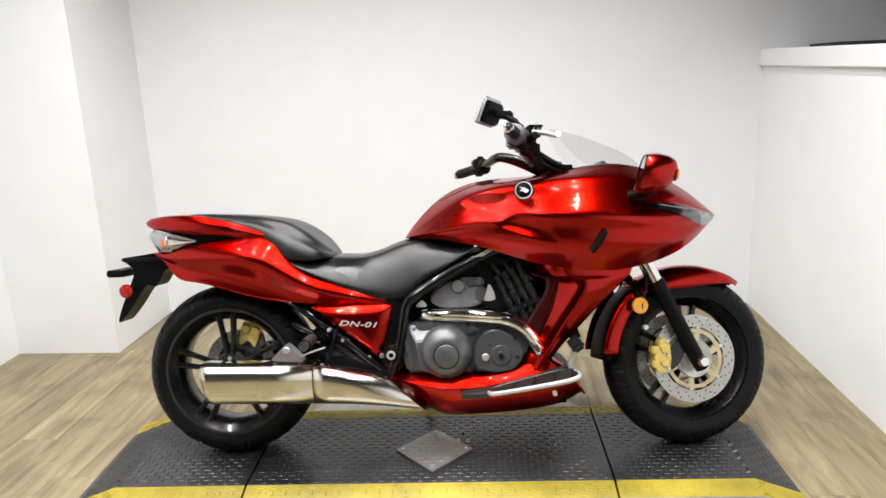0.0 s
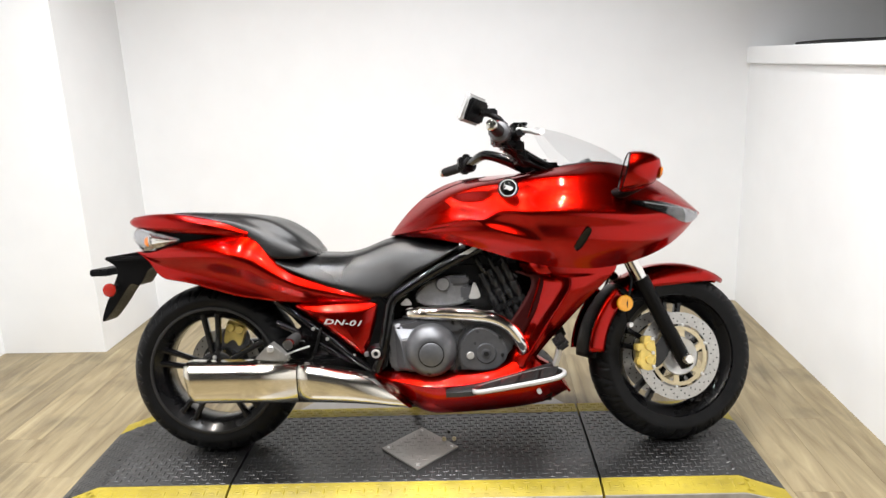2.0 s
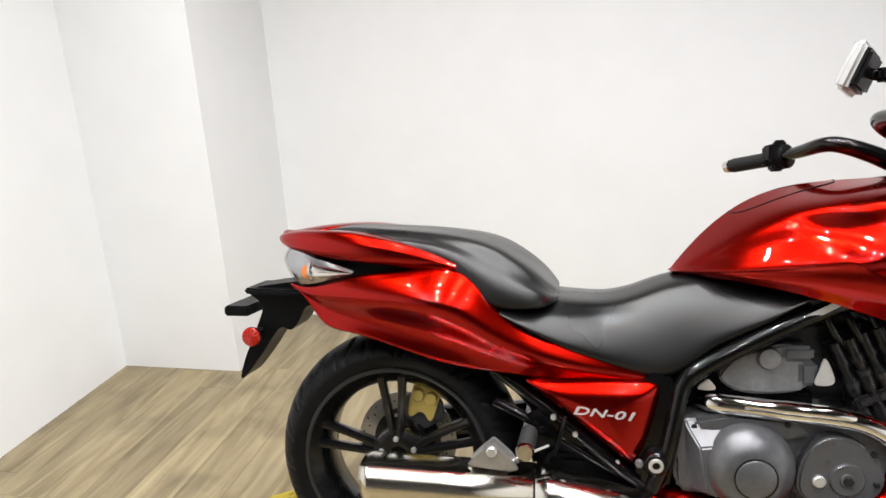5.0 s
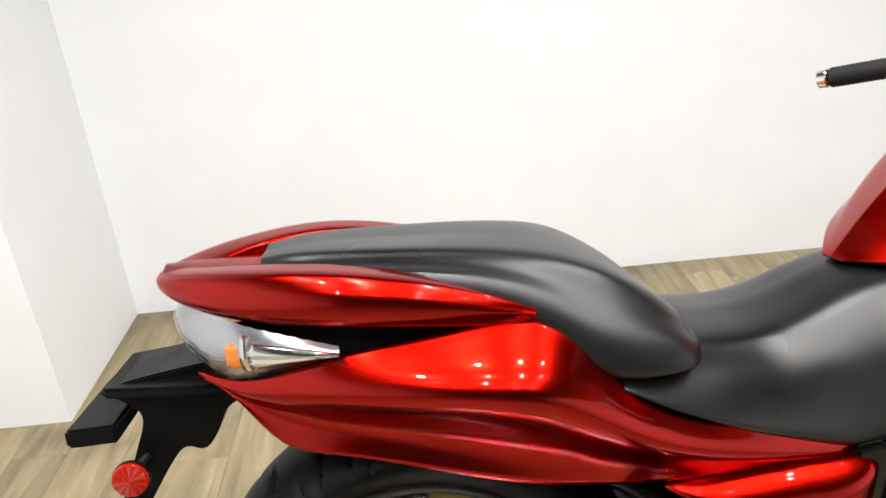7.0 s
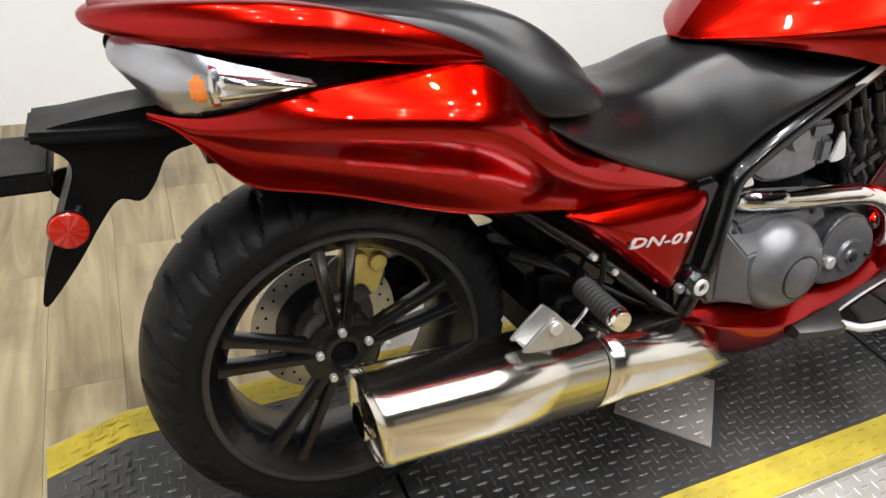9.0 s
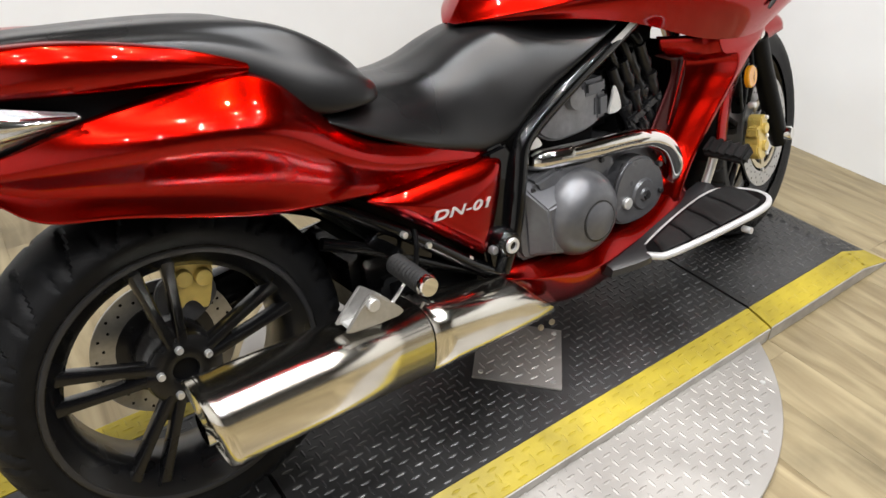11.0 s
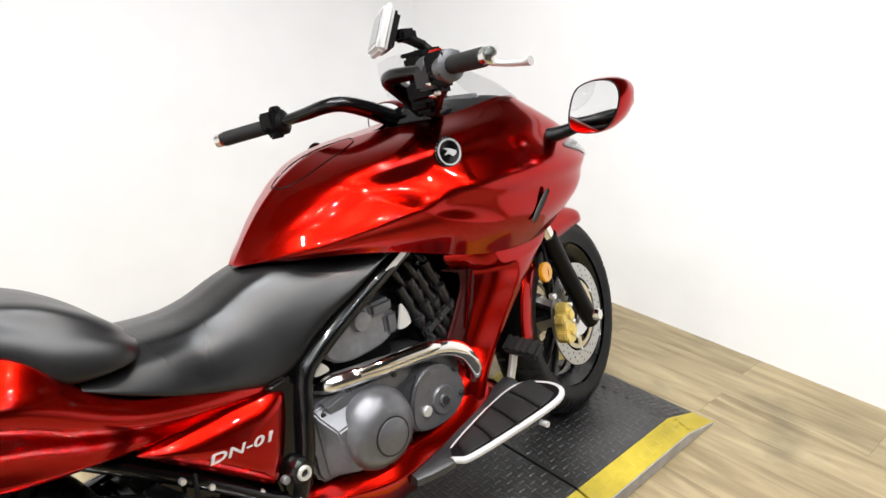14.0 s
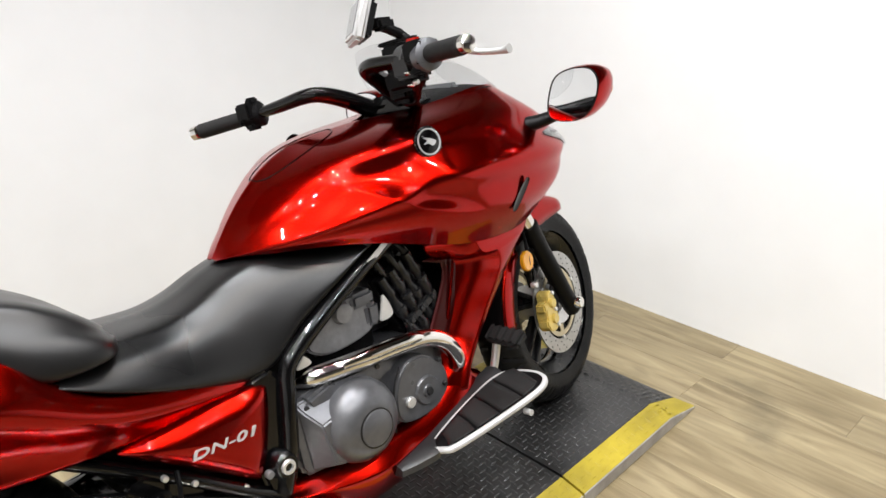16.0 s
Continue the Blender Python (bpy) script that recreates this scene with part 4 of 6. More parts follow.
def build_low_body(bike):
    # triangular side covers
    tri = rounded([(-0.486, 0.528), (-0.40, 0.530), (-0.30, 0.530), (-0.222, 0.526), (-0.214, 0.495), (-0.236, 0.41), (-0.262, 0.355), (-0.288, 0.362), (-0.40, 0.452), (-0.468, 0.504)], 4)
    for s in (-1, 1):
        cx, cz = -0.325, 0.468
        dome = [[Vector((cx + (x - cx) * k, s * y, cz + (z - cz) * k)) for x, z in tri] for k, y in ((1.0, 0.135), (1.0, 0.160), (0.985, 0.166), (0.94, 0.173), (0.82, 0.183), (0.66, 0.190), (0.45, 0.194), (0.04, 0.196))]
        cover = part("side_cover", grid(dome, close=True, ends=True), RED, bike, "candy red triangular side cover", smooth=60)
        cu = bpy.data.curves.new("badge_text", "FONT")
        cu.body, cu.size, cu.extrude, cu.shear, cu.space_character = "DN-01", 0.034, 0.0018, 0.25, 1.05
        cu.offset = 0.0006
        cu.align_x, cu.align_y = "CENTER", "CENTER"
        tx = new("badge_text", cu)
        tx.parent = cover
        tx["label"] = "raised silver lettering"
        cu.materials.append(SILVER)
        tx.matrix_basis = pose(-0.328, s * 0.1945, 0.466, 90, 0, 0 if s < 0 else 180) @ pose(0, 0, 0, 0, 0, -5 if s < 0 else 5) @ Matrix.Diagonal((1.25, 0.70, 1, 1))
    # side shroud beside the radiator
    xr = spline([(0.30, 0.215), (0.33, 0.232), (0.38, 0.265), (0.46, 0.315), (0.514, 0.350), (0.57, 0.376), (0.592, 0.372), (0.598, 0.33), (0.625, 0.31)])
    xf = spline([(0.30, 0.275), (0.348, 0.315), (0.40, 0.362), (0.456, 0.416), (0.514, 0.472), (0.571, 0.530), (0.60, 0.556), (0.625, 0.566)])
    yr = spline([(0.30, 0.188), (0.37, 0.182), (0.46, 0.190), (0.57, 0.205), (0.625, 0.205)])
    yf = spline([(0.30, 0.17), (0.4, 0.165), (0.5, 0.168), (0.625, 0.178)])

    def shroud():
        zs = [0.30 + 0.29 * i / 34 for i in range(35)] + [0.5925, 0.597, 0.604, 0.612, 0.62, 0.627, 0.636, 0.645]
        rows = []
        for z in zs:
            a, b, ya, yb = xr(z), xf(z), yr(z), yf(z)
            g = min(1.0, max(0.0, (z - 0.345) / 0.06)) * min(1.0, max(0.0, (0.600 - z) / 0.02))
            pts = [(a - 0.064, -(ya - 0.074), z), (a - 0.044, -(ya - 0.046 - 0.014 * g), z), (a - 0.028, -(ya - 0.022 - 0.028 * g), z), (a - 0.012, -(ya - 0.008 - 0.028 * g), z),
                   (a + 0.004, -(ya - 0.002 - 0.022 * g), z), (a + 0.018, -(ya + 0.004 - 0.011 * g), z), (a + 0.027, -(ya + 0.010), z), (a + 0.036, -(ya + 0.013), z),
                   ((a + b) / 2 + 0.012, -((ya + yb) / 2 + 0.014), z), (b - 0.012, -(yb + 0.006), z), (b, -(yb - 0.008), z), (b - 0.004, -(yb - 0.05), z)]
            rows.append(through_points(pts, 3))
        return grid(rows)
    both(shroud, "side_shroud", RED, bike, "candy red radiator side shroud", smooth=55, thick=0.004)
    # panel deep in the duct; the shade on it is in its colour
    both(lambda: grid([[Vector((xr(z) - 0.085 + 0.065 * u, -(0.136 + 0.006 * u), z)) for u in [k / 4 for k in range(5)]] for z in [0.36 + 0.25 * i / 12 for i in range(13)]]),
         "duct_panel", RED_SHADED, bike, "red panel inside the air duct, coloured dark for the shade there", thick=0.004)
    both(lambda: tube([(0.318, -0.150, 0.585), (0.302, -0.148, 0.53), (0.276, -0.146, 0.455)], 0.0035, 8), "duct_fin", RED, bike)
    # belly pan
    zt = spline([(-0.25, 0.292), (-0.036, 0.286), (0.06, 0.288), (0.14, 0.300), (0.225, 0.325), (0.275, 0.335), (0.33, 0.300), (0.38, 0.265), (0.412, 0.20)])
    zl = spline([(-0.25, 0.280), (-0.236, 0.272), (-0.19, 0.232), (-0.133, 0.186), (-0.08, 0.147), (-0.03, 0.138), (0.072, 0.138), (0.222, 0.146), (0.335, 0.162), (0.40, 0.190), (0.412, 0.196)])
    yo = spline([(-0.25, 0.172), (-0.17, 0.198), (-0.08, 0.212), (-0.02, 0.222), (0.03, 0.218), (0.08, 0.210), (0.25, 0.200), (0.35, 0.170), (0.412, 0.12)])
    zt, zl, yo = (softened(f, -0.25, 0.412, 0.016) for f in (zt, zl, yo))
    rows = []
    for i in range(57):
        x = -0.25 + 0.662 * i / 56
        t, l, w = zt(x), zl(x), yo(x)
        h = t - l
        half = [(x, 0.0, l), (x, w * 0.52, l), (x, w * 0.74, l + h * 0.16), (x, w * 0.90, l + h * 0.45), (x, w * 0.995, l + h * 0.72), (x, w * 0.99, l + h * 0.80), (x, w * 0.90, t - 0.006), (x, w * 0.80, t + 0.004), (x, w * 0.66, t + 0.008)]
        rows.append(mirror_rows(section(half, 4)))
    part("belly_pan", grid(rows), RED, bike, "candy red painted belly pan", smooth=55, thick=0.004)
    part("pan_core", box((0.09, 0, 0.235), (0.56, 0.28, 0.13), 0.02), PLASTIC, bike)


def wheel_tyre(R, half, rim_r, pattern):
    """A tyre with grooves cut into its tread."""
    seg, nv = 400, 30
    verts, faces = [], []
    for i in range(seg):
        a = 2 * math.pi * i / seg
        for j in range(nv + 1):
            u = -1 + 2 * j / nv
            # across: from bead to bead over the crown
            ang = u * 1.95
            y = half * math.sin(ang) if abs(ang) < math.pi / 2 else half * math.copysign(1 - 0.12 * (abs(ang) - math.pi / 2) / 0.38, u)
            side = math.cos(ang)
            drop = (R - rim_r) * 0.62
            r = R - drop * (1 - max(side, 0.0)) if side > 0 else R - drop - (R - rim_r - drop) * (abs(ang) - math.pi / 2) / (1.95 - math.pi / 2)
            if abs(u) < 0.72:
                ph = (a * pattern / (2 * math.pi) + (0.5 if u < 0 else 0.0)) % 1.0
                v = abs(u) / 0.72
                centre = 0.25 + 0.5 * v ** 1.5
                if abs(ph - centre) < 0.055 and 0.12 < v < 0.95:
                    r -= 0.006
                if abs(((ph + 0.45) % 1.0) - (0.2 + 0.25 * v)) < 0.05 and 0.55 < v < 1.0:
                    r -= 0.0055
            verts.append((r * math.cos(a), y, r * math.sin(a)))
    n = nv + 1
    for i in range(seg):
        k = (i + 1) % seg
        for j in range(nv):
            faces.append((i * n + j, i * n + j + 1, k * n + j + 1, k * n + j))
    bm = bmesh.new()
    vs = [bm.verts.new(v) for v in verts]
    for f in faces:
        bm.faces.new([vs[i] for i in f])
    return bm


def wheel_rim(r, half):
    """The rim's ring with its lips and well."""
    return lathe([(r + 0.006, -half), (r + 0.008, -half + 0.006), (r - 0.004, -half + 0.014), (r - 0.018, -half + 0.03), (r - 0.026, 0), (r - 0.018, half - 0.03),
                  (r - 0.004, half - 0.014), (r + 0.008, half - 0.006), (r + 0.006, half), (r - 0.006, half), (r - 0.024, half - 0.02), (r - 0.036, half - 0.034), (r - 0.040, 0),
                  (r - 0.036, -half + 0.034), (r - 0.024, -half + 0.02), (r - 0.006, -half)], 120)


def spoke(r0, r1, w0, w1, y0, y1, t, a):
    """One tapered spoke out along the angle a, its face running from y0 at the hub to y1 at the rim."""
    rows = []
    for k in range(9):
        s = k / 8
        r = r0 + (r1 - r0) * s
        w = w0 + (w1 - w0) * s + 0.004 * (1 - s) ** 3
        y = y0 + (y1 - y0) * s
        d, p = Vector((math.cos(a), 0, math.sin(a))), Vector((-math.sin(a), 0, math.cos(a)))
        rows.append([d * r + p * (w * q) + Vector((0, y + v * t, 0)) for q, v in ((-1, 0.35), (-0.75, 0.0), (0.75, 0.0), (1, 0.35), (0.9, 1.0), (-0.9, 1.0))])
    return grid(rows, close=True, ends=True)


def twin_spoke(name, parent, a, r0, r1, gap, w, y0, y1, t, base=Matrix()):
    """Two straight arms that part from one root and meet the rim side by side."""
    d, p = Vector((math.cos(a), 0, math.sin(a))), Vector((-math.sin(a), 0, math.cos(a)))
    edge = ((-1, 0.55), (-0.97, 0.24), (-0.72, 0.03), (-0.55, 0.0), (0.55, 0.0), (0.72, 0.03), (0.97, 0.24), (1, 0.55), (0.75, 1.0), (-0.75, 1.0))
    for s in (-1, 1):
        rows = []
        for k in range(13):
            f = k / 12
            r = r0 + (r1 - r0) * f
            off = s * (0.55 * w + (gap - 0.55 * w) * f ** 0.85)
            ww = w * (0.98 - 0.16 * math.sin(math.pi * min(1.0, 1.05 * f)) + 0.22 * max(0.0, f - 0.85) / 0.15)
            y = y0 + (y1 - y0) * f
            rows.append([d * r + p * (off + ww * q) + Vector((0, y + v * t, 0)) for q, v in edge])
        part(name, grid(rows, close=True, ends=True), RIM, parent, m=base, smooth=32)
    # the root between the arms
    rows = []
    for f in (0.0, 0.12, 0.22, 0.30, 0.34):
        r = r0 + (r1 - r0) * f
        half = 0.55 * w + (gap - 0.55 * w) * f ** 0.85
        rows.append([d * r + p * (half * q) + Vector((0, y0 + (y1 - y0) * f + 0.0015 + v * t + 0.010 * f * f * 9, 0)) for q, v in ((-1, 0.0), (0, 0.04), (1, 0.0), (1, 0.9), (-1, 0.9))])
    part("spoke_root", grid(rows, close=True, ends=True), RIM, parent, m=base, smooth=32)


def drilled_disc(r0, r1, y, t, holes):
    """A brake disc: a flat whole ring; dark plugs on it stand for its drill holes."""
    seg = holes * 6
    bm = lathe([(r0, y), (r1, y), (r1, y + t), (r0, y + t)], seg)
    return bm


def disc_holes(rows, y, t, r=0.0027):
    # short plugs through the disc, coloured black for the dark inside drill holes
    bm = None
    for rad, n, ph in rows:
        for k in range(n):
            a = 2 * math.pi * (k + ph) / n
            bm = lathe([(0.0, y - 0.0003), (r, y - 0.0003), (r, y + t + 0.0003), (0.0, y + t + 0.0003)], 10, (rad * math.cos(a), 0, rad * math.sin(a)), bm=bm)
    return bm


def bolt(c, r=0.008, h=0.008, out=-1):
    """A bolt head standing out of a face at c, to the right (out -1) or the left."""
    return lathe([(0.0, out * h), (r * 0.82, out * h), (r, out * h * 0.75), (r, -out * 0.004), (0.0, -out * 0.004)], 14, c, closed=False)


def build_wheels(bike):
    # rear
    rear = empty("rear_wheel", bike)
    rear.location = REAR_AXLE + Vector((0, 0.008, 0))
    rear["label"] = "wide rear wheel with five twin black spokes"
    part("tyre", wheel_tyre(0.2955, 0.086, 0.2095, 22), RUBBER, rear, "black road tyre with curved grooves", smooth=35)
    part("rim", wheel_rim(0.2155, 0.0815), RIM, rear, "satin black alloy rim")
    # lip in a paler grey than the rim: its gleam is painted in
    part("rim_lip", lathe([(0.2095, -0.0790), (0.2110, -0.0835), (0.2150, -0.0852), (0.2190, -0.0842), (0.2205, -0.0800), (0.2190, -0.0770), (0.2110, -0.0765)], 120), GREY_PLASTIC, rear, "narrow rim edge, coloured grey for the gleam along it")
    for k in range(5):
        twin_spoke("spoke", rear, radians(93 + 72 * k), 0.036, 0.202, 0.0262, 0.0115, -0.053, -0.066, 0.026)
    part("hub", lathe([(0.022, -0.0520), (0.026, -0.0545), (0.054, -0.0535), (0.061, -0.050), (0.064, -0.040), (0.064, 0.03), (0.022, 0.03)], 48), RIM, rear)
    part("hub_bore", lathe([(0.0, -0.040), (0.0225, -0.040), (0.0225, -0.02), (0.0, -0.02)], 24, closed=False), PLASTIC, rear)
    for k in range(5):
        a = radians(95 + 72 * k)
        part("wheel_nut", bolt((0.0420 * math.cos(a), -0.0565, 0.0420 * math.sin(a)), 0.0066, 0.006), ALLOY, rear, "bright wheel nut")
    part("brake_disc", drilled_disc(0.070, 0.124, 0.050, 0.005, 24), DISC, rear, "drilled steel brake disc")
    part("disc_hole_plug", disc_holes([(0.103, 20, 0), (0.114, 20, 0.5)], 0.050, 0.005), PLASTIC, rear)
    part("disc_carrier", lathe([(0.05, 0.046), (0.085, 0.048), (0.085, 0.056), (0.05, 0.058)], 32), ENGINE_DARK, rear)
    # front, turned to the left with the bars
    front = empty("front_wheel", bike)
    front.matrix_basis = STEER @ Matrix.Translation(FRONT_AXLE)
    front["label"] = "front wheel with five twin black spokes and twin discs"
    part("tyre", wheel_tyre(0.293, 0.064, 0.210, 26), RUBBER, front, "black road tyre with curved grooves", smooth=35)
    part("rim", wheel_rim(0.214, 0.048), RIM, front, "satin black alloy rim")
    for k in range(5):
        twin_spoke("spoke", front, radians(90 + 72 * k - 4), 0.045, 0.192, 0.030, 0.0110, -0.018, -0.016, 0.030)
    part("hub", lathe([(0.012, -0.062), (0.044, -0.060), (0.052, -0.05), (0.052, 0.05), (0.044, 0.060), (0.012, 0.062)], 40), ALLOY, front, "silver hub")
    for s in (-1, 1):
        y = s * 0.070 - 0.0025
        d = part("brake_disc", drilled_disc(0.108, 0.148, y, 0.005, 30), DISC, front, "drilled steel brake disc")
        part("disc_hole_plug", disc_holes([(0.117, 20, 0), (0.128, 20, 0.33), (0.139, 20, 0.66)], y, 0.005), PLASTIC, d)
        part("disc_carrier", lathe([(0.088, y + 0.001), (0.101, y + 0.001), (0.101, y + 0.004), (0.088, y + 0.004)], 48), PALE_GOLD, d, "pale gold disc carrier")
        part("hub_cover", lathe([(0.030, y - 0.004 * s), (0.062, y - 0.006), (0.066, y), (0.062, y + 0.006), (0.030, y + 0.005)], 40), ALLOY, front)
        for k in range(6):
            a = radians(60 * k + 15)
            part("carrier_arm", prism([(0.060 * math.cos(a - 0.16), 0.060 * math.sin(a - 0.16)), (0.092 * math.cos(a - 0.02), 0.092 * math.sin(a - 0.02)), (0.092 * math.cos(a + 0.22), 0.092 * math.sin(a + 0.22)), (0.060 * math.cos(a + 0.20), 0.060 * math.sin(a + 0.20))], y + 0.0005, y + 0.0045, 0.001), PALE_GOLD, d)
            part("disc_button", bolt((0.1045 * math.cos(a + 0.1), y + (0 if s < 0 else 0.005), 0.1045 * math.sin(a + 0.1)), 0.006, 0.003, s), ALLOY, d)
    return front


def arc_skin(r, y, a0, a1, n, droop, tip=0.0):
    """A mudguard's skin round the wheel: radius, half width, angles, and how far its sides come down."""
    rows = []
    for i in range(n + 1):
        s = i / n
        a = radians(a0 + (a1 - a0) * s)
        w = y * (1 - tip * max(0, 1 - s * 5) ** 2)
        row = []
        for k in range(-8, 9):
            u = k / 8
            rr = r(s) - droop(s) * abs(u) ** 3.2
            row.append(Vector((rr * math.cos(a), w * math.sin(u * 1.45) / math.sin(1.45), rr * math.sin(a))))
        rows.append(row)
    return grid(rows)


def build_front_end(bike):
    S = STEER
    F = FRONT_AXLE
    # mudguard
    guard = part("front_mudguard", arc_skin(lambda s: 0.318 + 0.012 * max(0, 1 - s * 4) ** 2, 0.082, 50, 150, 40, lambda s: 0.020 + 0.055 * max(0.0, math.sin(math.pi * min(1, s * 1.15))) ** 1.2, 0.75), RED, bike,
                 "candy red front mudguard", m=S @ Matrix.Translation(F), thick=0.004, smooth=60)
    part("mudguard_rear", arc_skin(lambda s: 0.321, 0.084, 128, 178, 20, lambda s: 0.018 + 0.02 * (1 - s)), PLASTIC, guard, "black rear section of the mudguard", m=S @ Matrix.Translation(F), thick=0.004)
    for s in (-1, 1):
        side = grid([[Vector(((0.328 - 0.055 * u) * math.cos(radians(b)), s * (0.0845 + 0.004 * math.sin(math.pi * u)), (0.328 - 0.055 * u) * math.sin(radians(b)))) for u in [k / 5 for k in range(6)]]
                     for b in [132 + 42 * i / 14 for i in range(15)]])
        part("mudguard_side", side, RED, guard, "red side panel of the mudguard", m=S @ Matrix.Translation(F), thick=0.004)
        # fork legs
        y = s * 0.106
        foot = F + Vector((0, y, -0.012))
        leg = tube([foot - FORK * 0.02, foot + FORK * 0.03, foot + FORK * 0.22, foot + FORK * 0.315], [0.022, 0.0255, 0.0245, 0.0270], 20, 6)
        part("fork_slider", leg, PLASTIC, bike, "satin black lower fork leg", m=S)
        part("fork_tube", rod(foot + FORK * 0.31, foot + FORK * 0.66, 0.0215, 18), CHROME, bike, "bright upper fork tube", m=S)
        nut = lathe([(0.0, -0.016), (0.014, -0.016), (0.018, -0.010), (0.018, 0.010), (0.0, 0.010)], 24, F + Vector((0, s * 0.128, -0.004)), closed=False)
        part("axle_nut", nut, CHROME, bike, "bright axle nut", m=S)
        # caliper behind the leg
        cal = part("brake_caliper", merged(
            prism(rounded([(-0.030, -0.050), (0.008, -0.056), (0.022, -0.02), (0.020, 0.035), (0.006, 0.056), (-0.016, 0.050), (-0.020, 0.02), (-0.034, 0.01), (-0.036, -0.02)], 3), s * 0.084, s * 0.120, 0.005),
            box((-0.030, s * 0.106, 0.020), (0.03, 0.03, 0.024), 0.004), box((-0.030, s * 0.106, -0.026), (0.03, 0.03, 0.024), 0.004), lathe([(0, -0.006), (0.013, -0.006), (0.015, 0.006), (0, 0.006)], 20, (-0.002, s * 0.122, 0.022), closed=False), lathe([(0, -0.006), (0.013, -0.006), (0.015, 0.006), (0, 0.006)], 20, (-0.004, s * 0.122, -0.022), closed=False)), GOLD, bike,
            "gold painted brake caliper", m=S @ Matrix.Translation(F + Vector((-0.128, 0, 0.022))))
        for dz in (-0.045, 0.0, 0.047):
            part("caliper_bolt", bolt((0.010, s * 0.120, dz), 0.006, 0.006, s), ALLOY, cal, m=S @ Matrix.Translation(F + Vector((-0.128, 0, 0.022))))
        part("caliper_bracket", prism(rounded([(-0.11, 0.02), (-0.05, 0.09), (-0.02, 0.08), (-0.06, 0.0), (-0.10, -0.03)], 3), s * 0.09, s * 0.10, 0.002), ENGINE_DARK, bike, m=S @ Matrix.Translation(F))
        part("brake_hose", tube([F + Vector((-0.19, s * 0.105, 0.12)), F + Vector((-0.20, s * 0.12, 0.19)), F + Vector((-0.17, s * 0.10, 0.27)), F + Vector((-0.19, s * 0.06, 0.36))], 0.005, 8), PLASTIC, bike, "black brake hose", m=S)
        part("hose_joint", bolt(F + Vector((-0.19, s * 0.112, 0.118)), 0.009, 0.012, s), ALLOY, bike, m=S)
        # round amber reflector
        ref = part("reflector", lathe([(0.0, -0.006), (0.024, -0.006), (0.027, -0.003), (0.027, 0.005), (0.0, 0.005)], 32, F + Vector((-0.205, s * 0.118, 0.190)), closed=False), AMBER_DEEP, bike, "round amber reflector", m=S)
        part("reflector_stay", tube([F + Vector((-0.205, s * 0.112, 0.190)), F + Vector((-0.16, s * 0.10, 0.20)), F + Vector((-0.10, s * 0.10, 0.20))], 0.006, 8, 0), PLASTIC, bike, m=S)
    # steering head and lower clamp
    head = F + FORK * 0.56
    part("lower_clamp", merged(box(tuple(head + Vector((-0.0, 0, 0.02))), (0.07, 0.27, 0.05), 0.012)), GLOSS_BLACK, bike, m=S)
    part("top_clamp", merged(box((0.35, 0, 0.940), (0.09, 0.15, 0.035), 0.012), box((0.335, 0, 0.958), (0.06, 0.09, 0.03), 0.01)), GLOSS_BLACK, bike, "gloss black handlebar clamp", m=S)
    # handlebar
    for s in (-1, 1):
        up = 0.022 if s < 0 else 0.0
        bar = tube([(0.405, s * 0.02, 0.925), (0.322, s * 0.044, 0.948 + up * 0.3), (0.245, s * 0.060, 0.985 + up * 0.6), (0.190, s * 0.076, 1.006 + up * 0.8), (0.166, s * 0.105, 1.010 + up), (0.152, s * 0.18, 1.004 + up), (0.134, s * 0.268, 0.999 + up)], [0.027, 0.026, 0.0235, 0.0215, 0.0200, 0.0175, 0.0135], 12, 8, flat=0.82)
        part("handlebar", bar, GLOSS_BLACK, bike, "thick gloss black handlebar", m=S)
        a, b = Vector((0.134, s * 0.268, 0.999 + up)), Vector((0.084, s * 0.380, 0.994 + up))
        d = (b - a).normalized()
        rings = []
        for k in range(33):
            f = k / 32
            rings.append(0.0168 + (0.0012 if k % 2 else 0.0) + (0.002 if k < 2 else 0))
        part("grip", tube([a + (b - a) * k / 32 for k in range(33)], rings, 20, 0), GRIP, bike, "ribbed black rubber grip", m=S)
        part("bar_end", tube([b, b + d * 0.006, b + d * 0.02, b + d * 0.024], [0.011, 0.0165, 0.0155, 0.010], 18, 0), CHROME, bike, "bright bar end weight", m=S)
        c = a - d * 0.018
        sw = part("switch_box", merged(tube([c - d * 0.026, c - d * 0.022, c + d * 0.018, c + d * 0.022], [0.024, 0.029, 0.029, 0.024], 16, 0), box(tuple(c + Vector((-0.020, 0, 0.010))), (0.026, 0.044, 0.040), 0.005), box(tuple(c + Vector((-0.028, s * 0.012, -0.012))), (0.016, 0.014, 0.014), 0.004), box(tuple(c + Vector((-0.004, s * -0.010, 0.032))), (0.026, 0.020, 0.016), 0.004),
                                       box(tuple(c + Vector((0.012, 0, 0.022))), (0.02, 0.03, 0.018), 0.004), box(tuple(c + Vector((-0.010, s * -0.004, -0.024))), (0.03, 0.03, 0.018), 0.005)), PLASTIC, bike, "black switch housing", m=S)
        if s < 0:
            part("stop_switch", box(tuple(c + Vector((-0.012, 0.004, 0.030))), (0.018, 0.022, 0.010), 0.002), RED_LENS, sw, "red engine stop switch", m=S)
            part("reservoir", merged(box((0.235, -0.125, 1.052), (0.046, 0.055, 0.032), 0.007), box((0.235, -0.125, 1.070), (0.050, 0.059, 0.008), 0.003)), PLASTIC, bike, "black brake fluid reservoir", m=S)
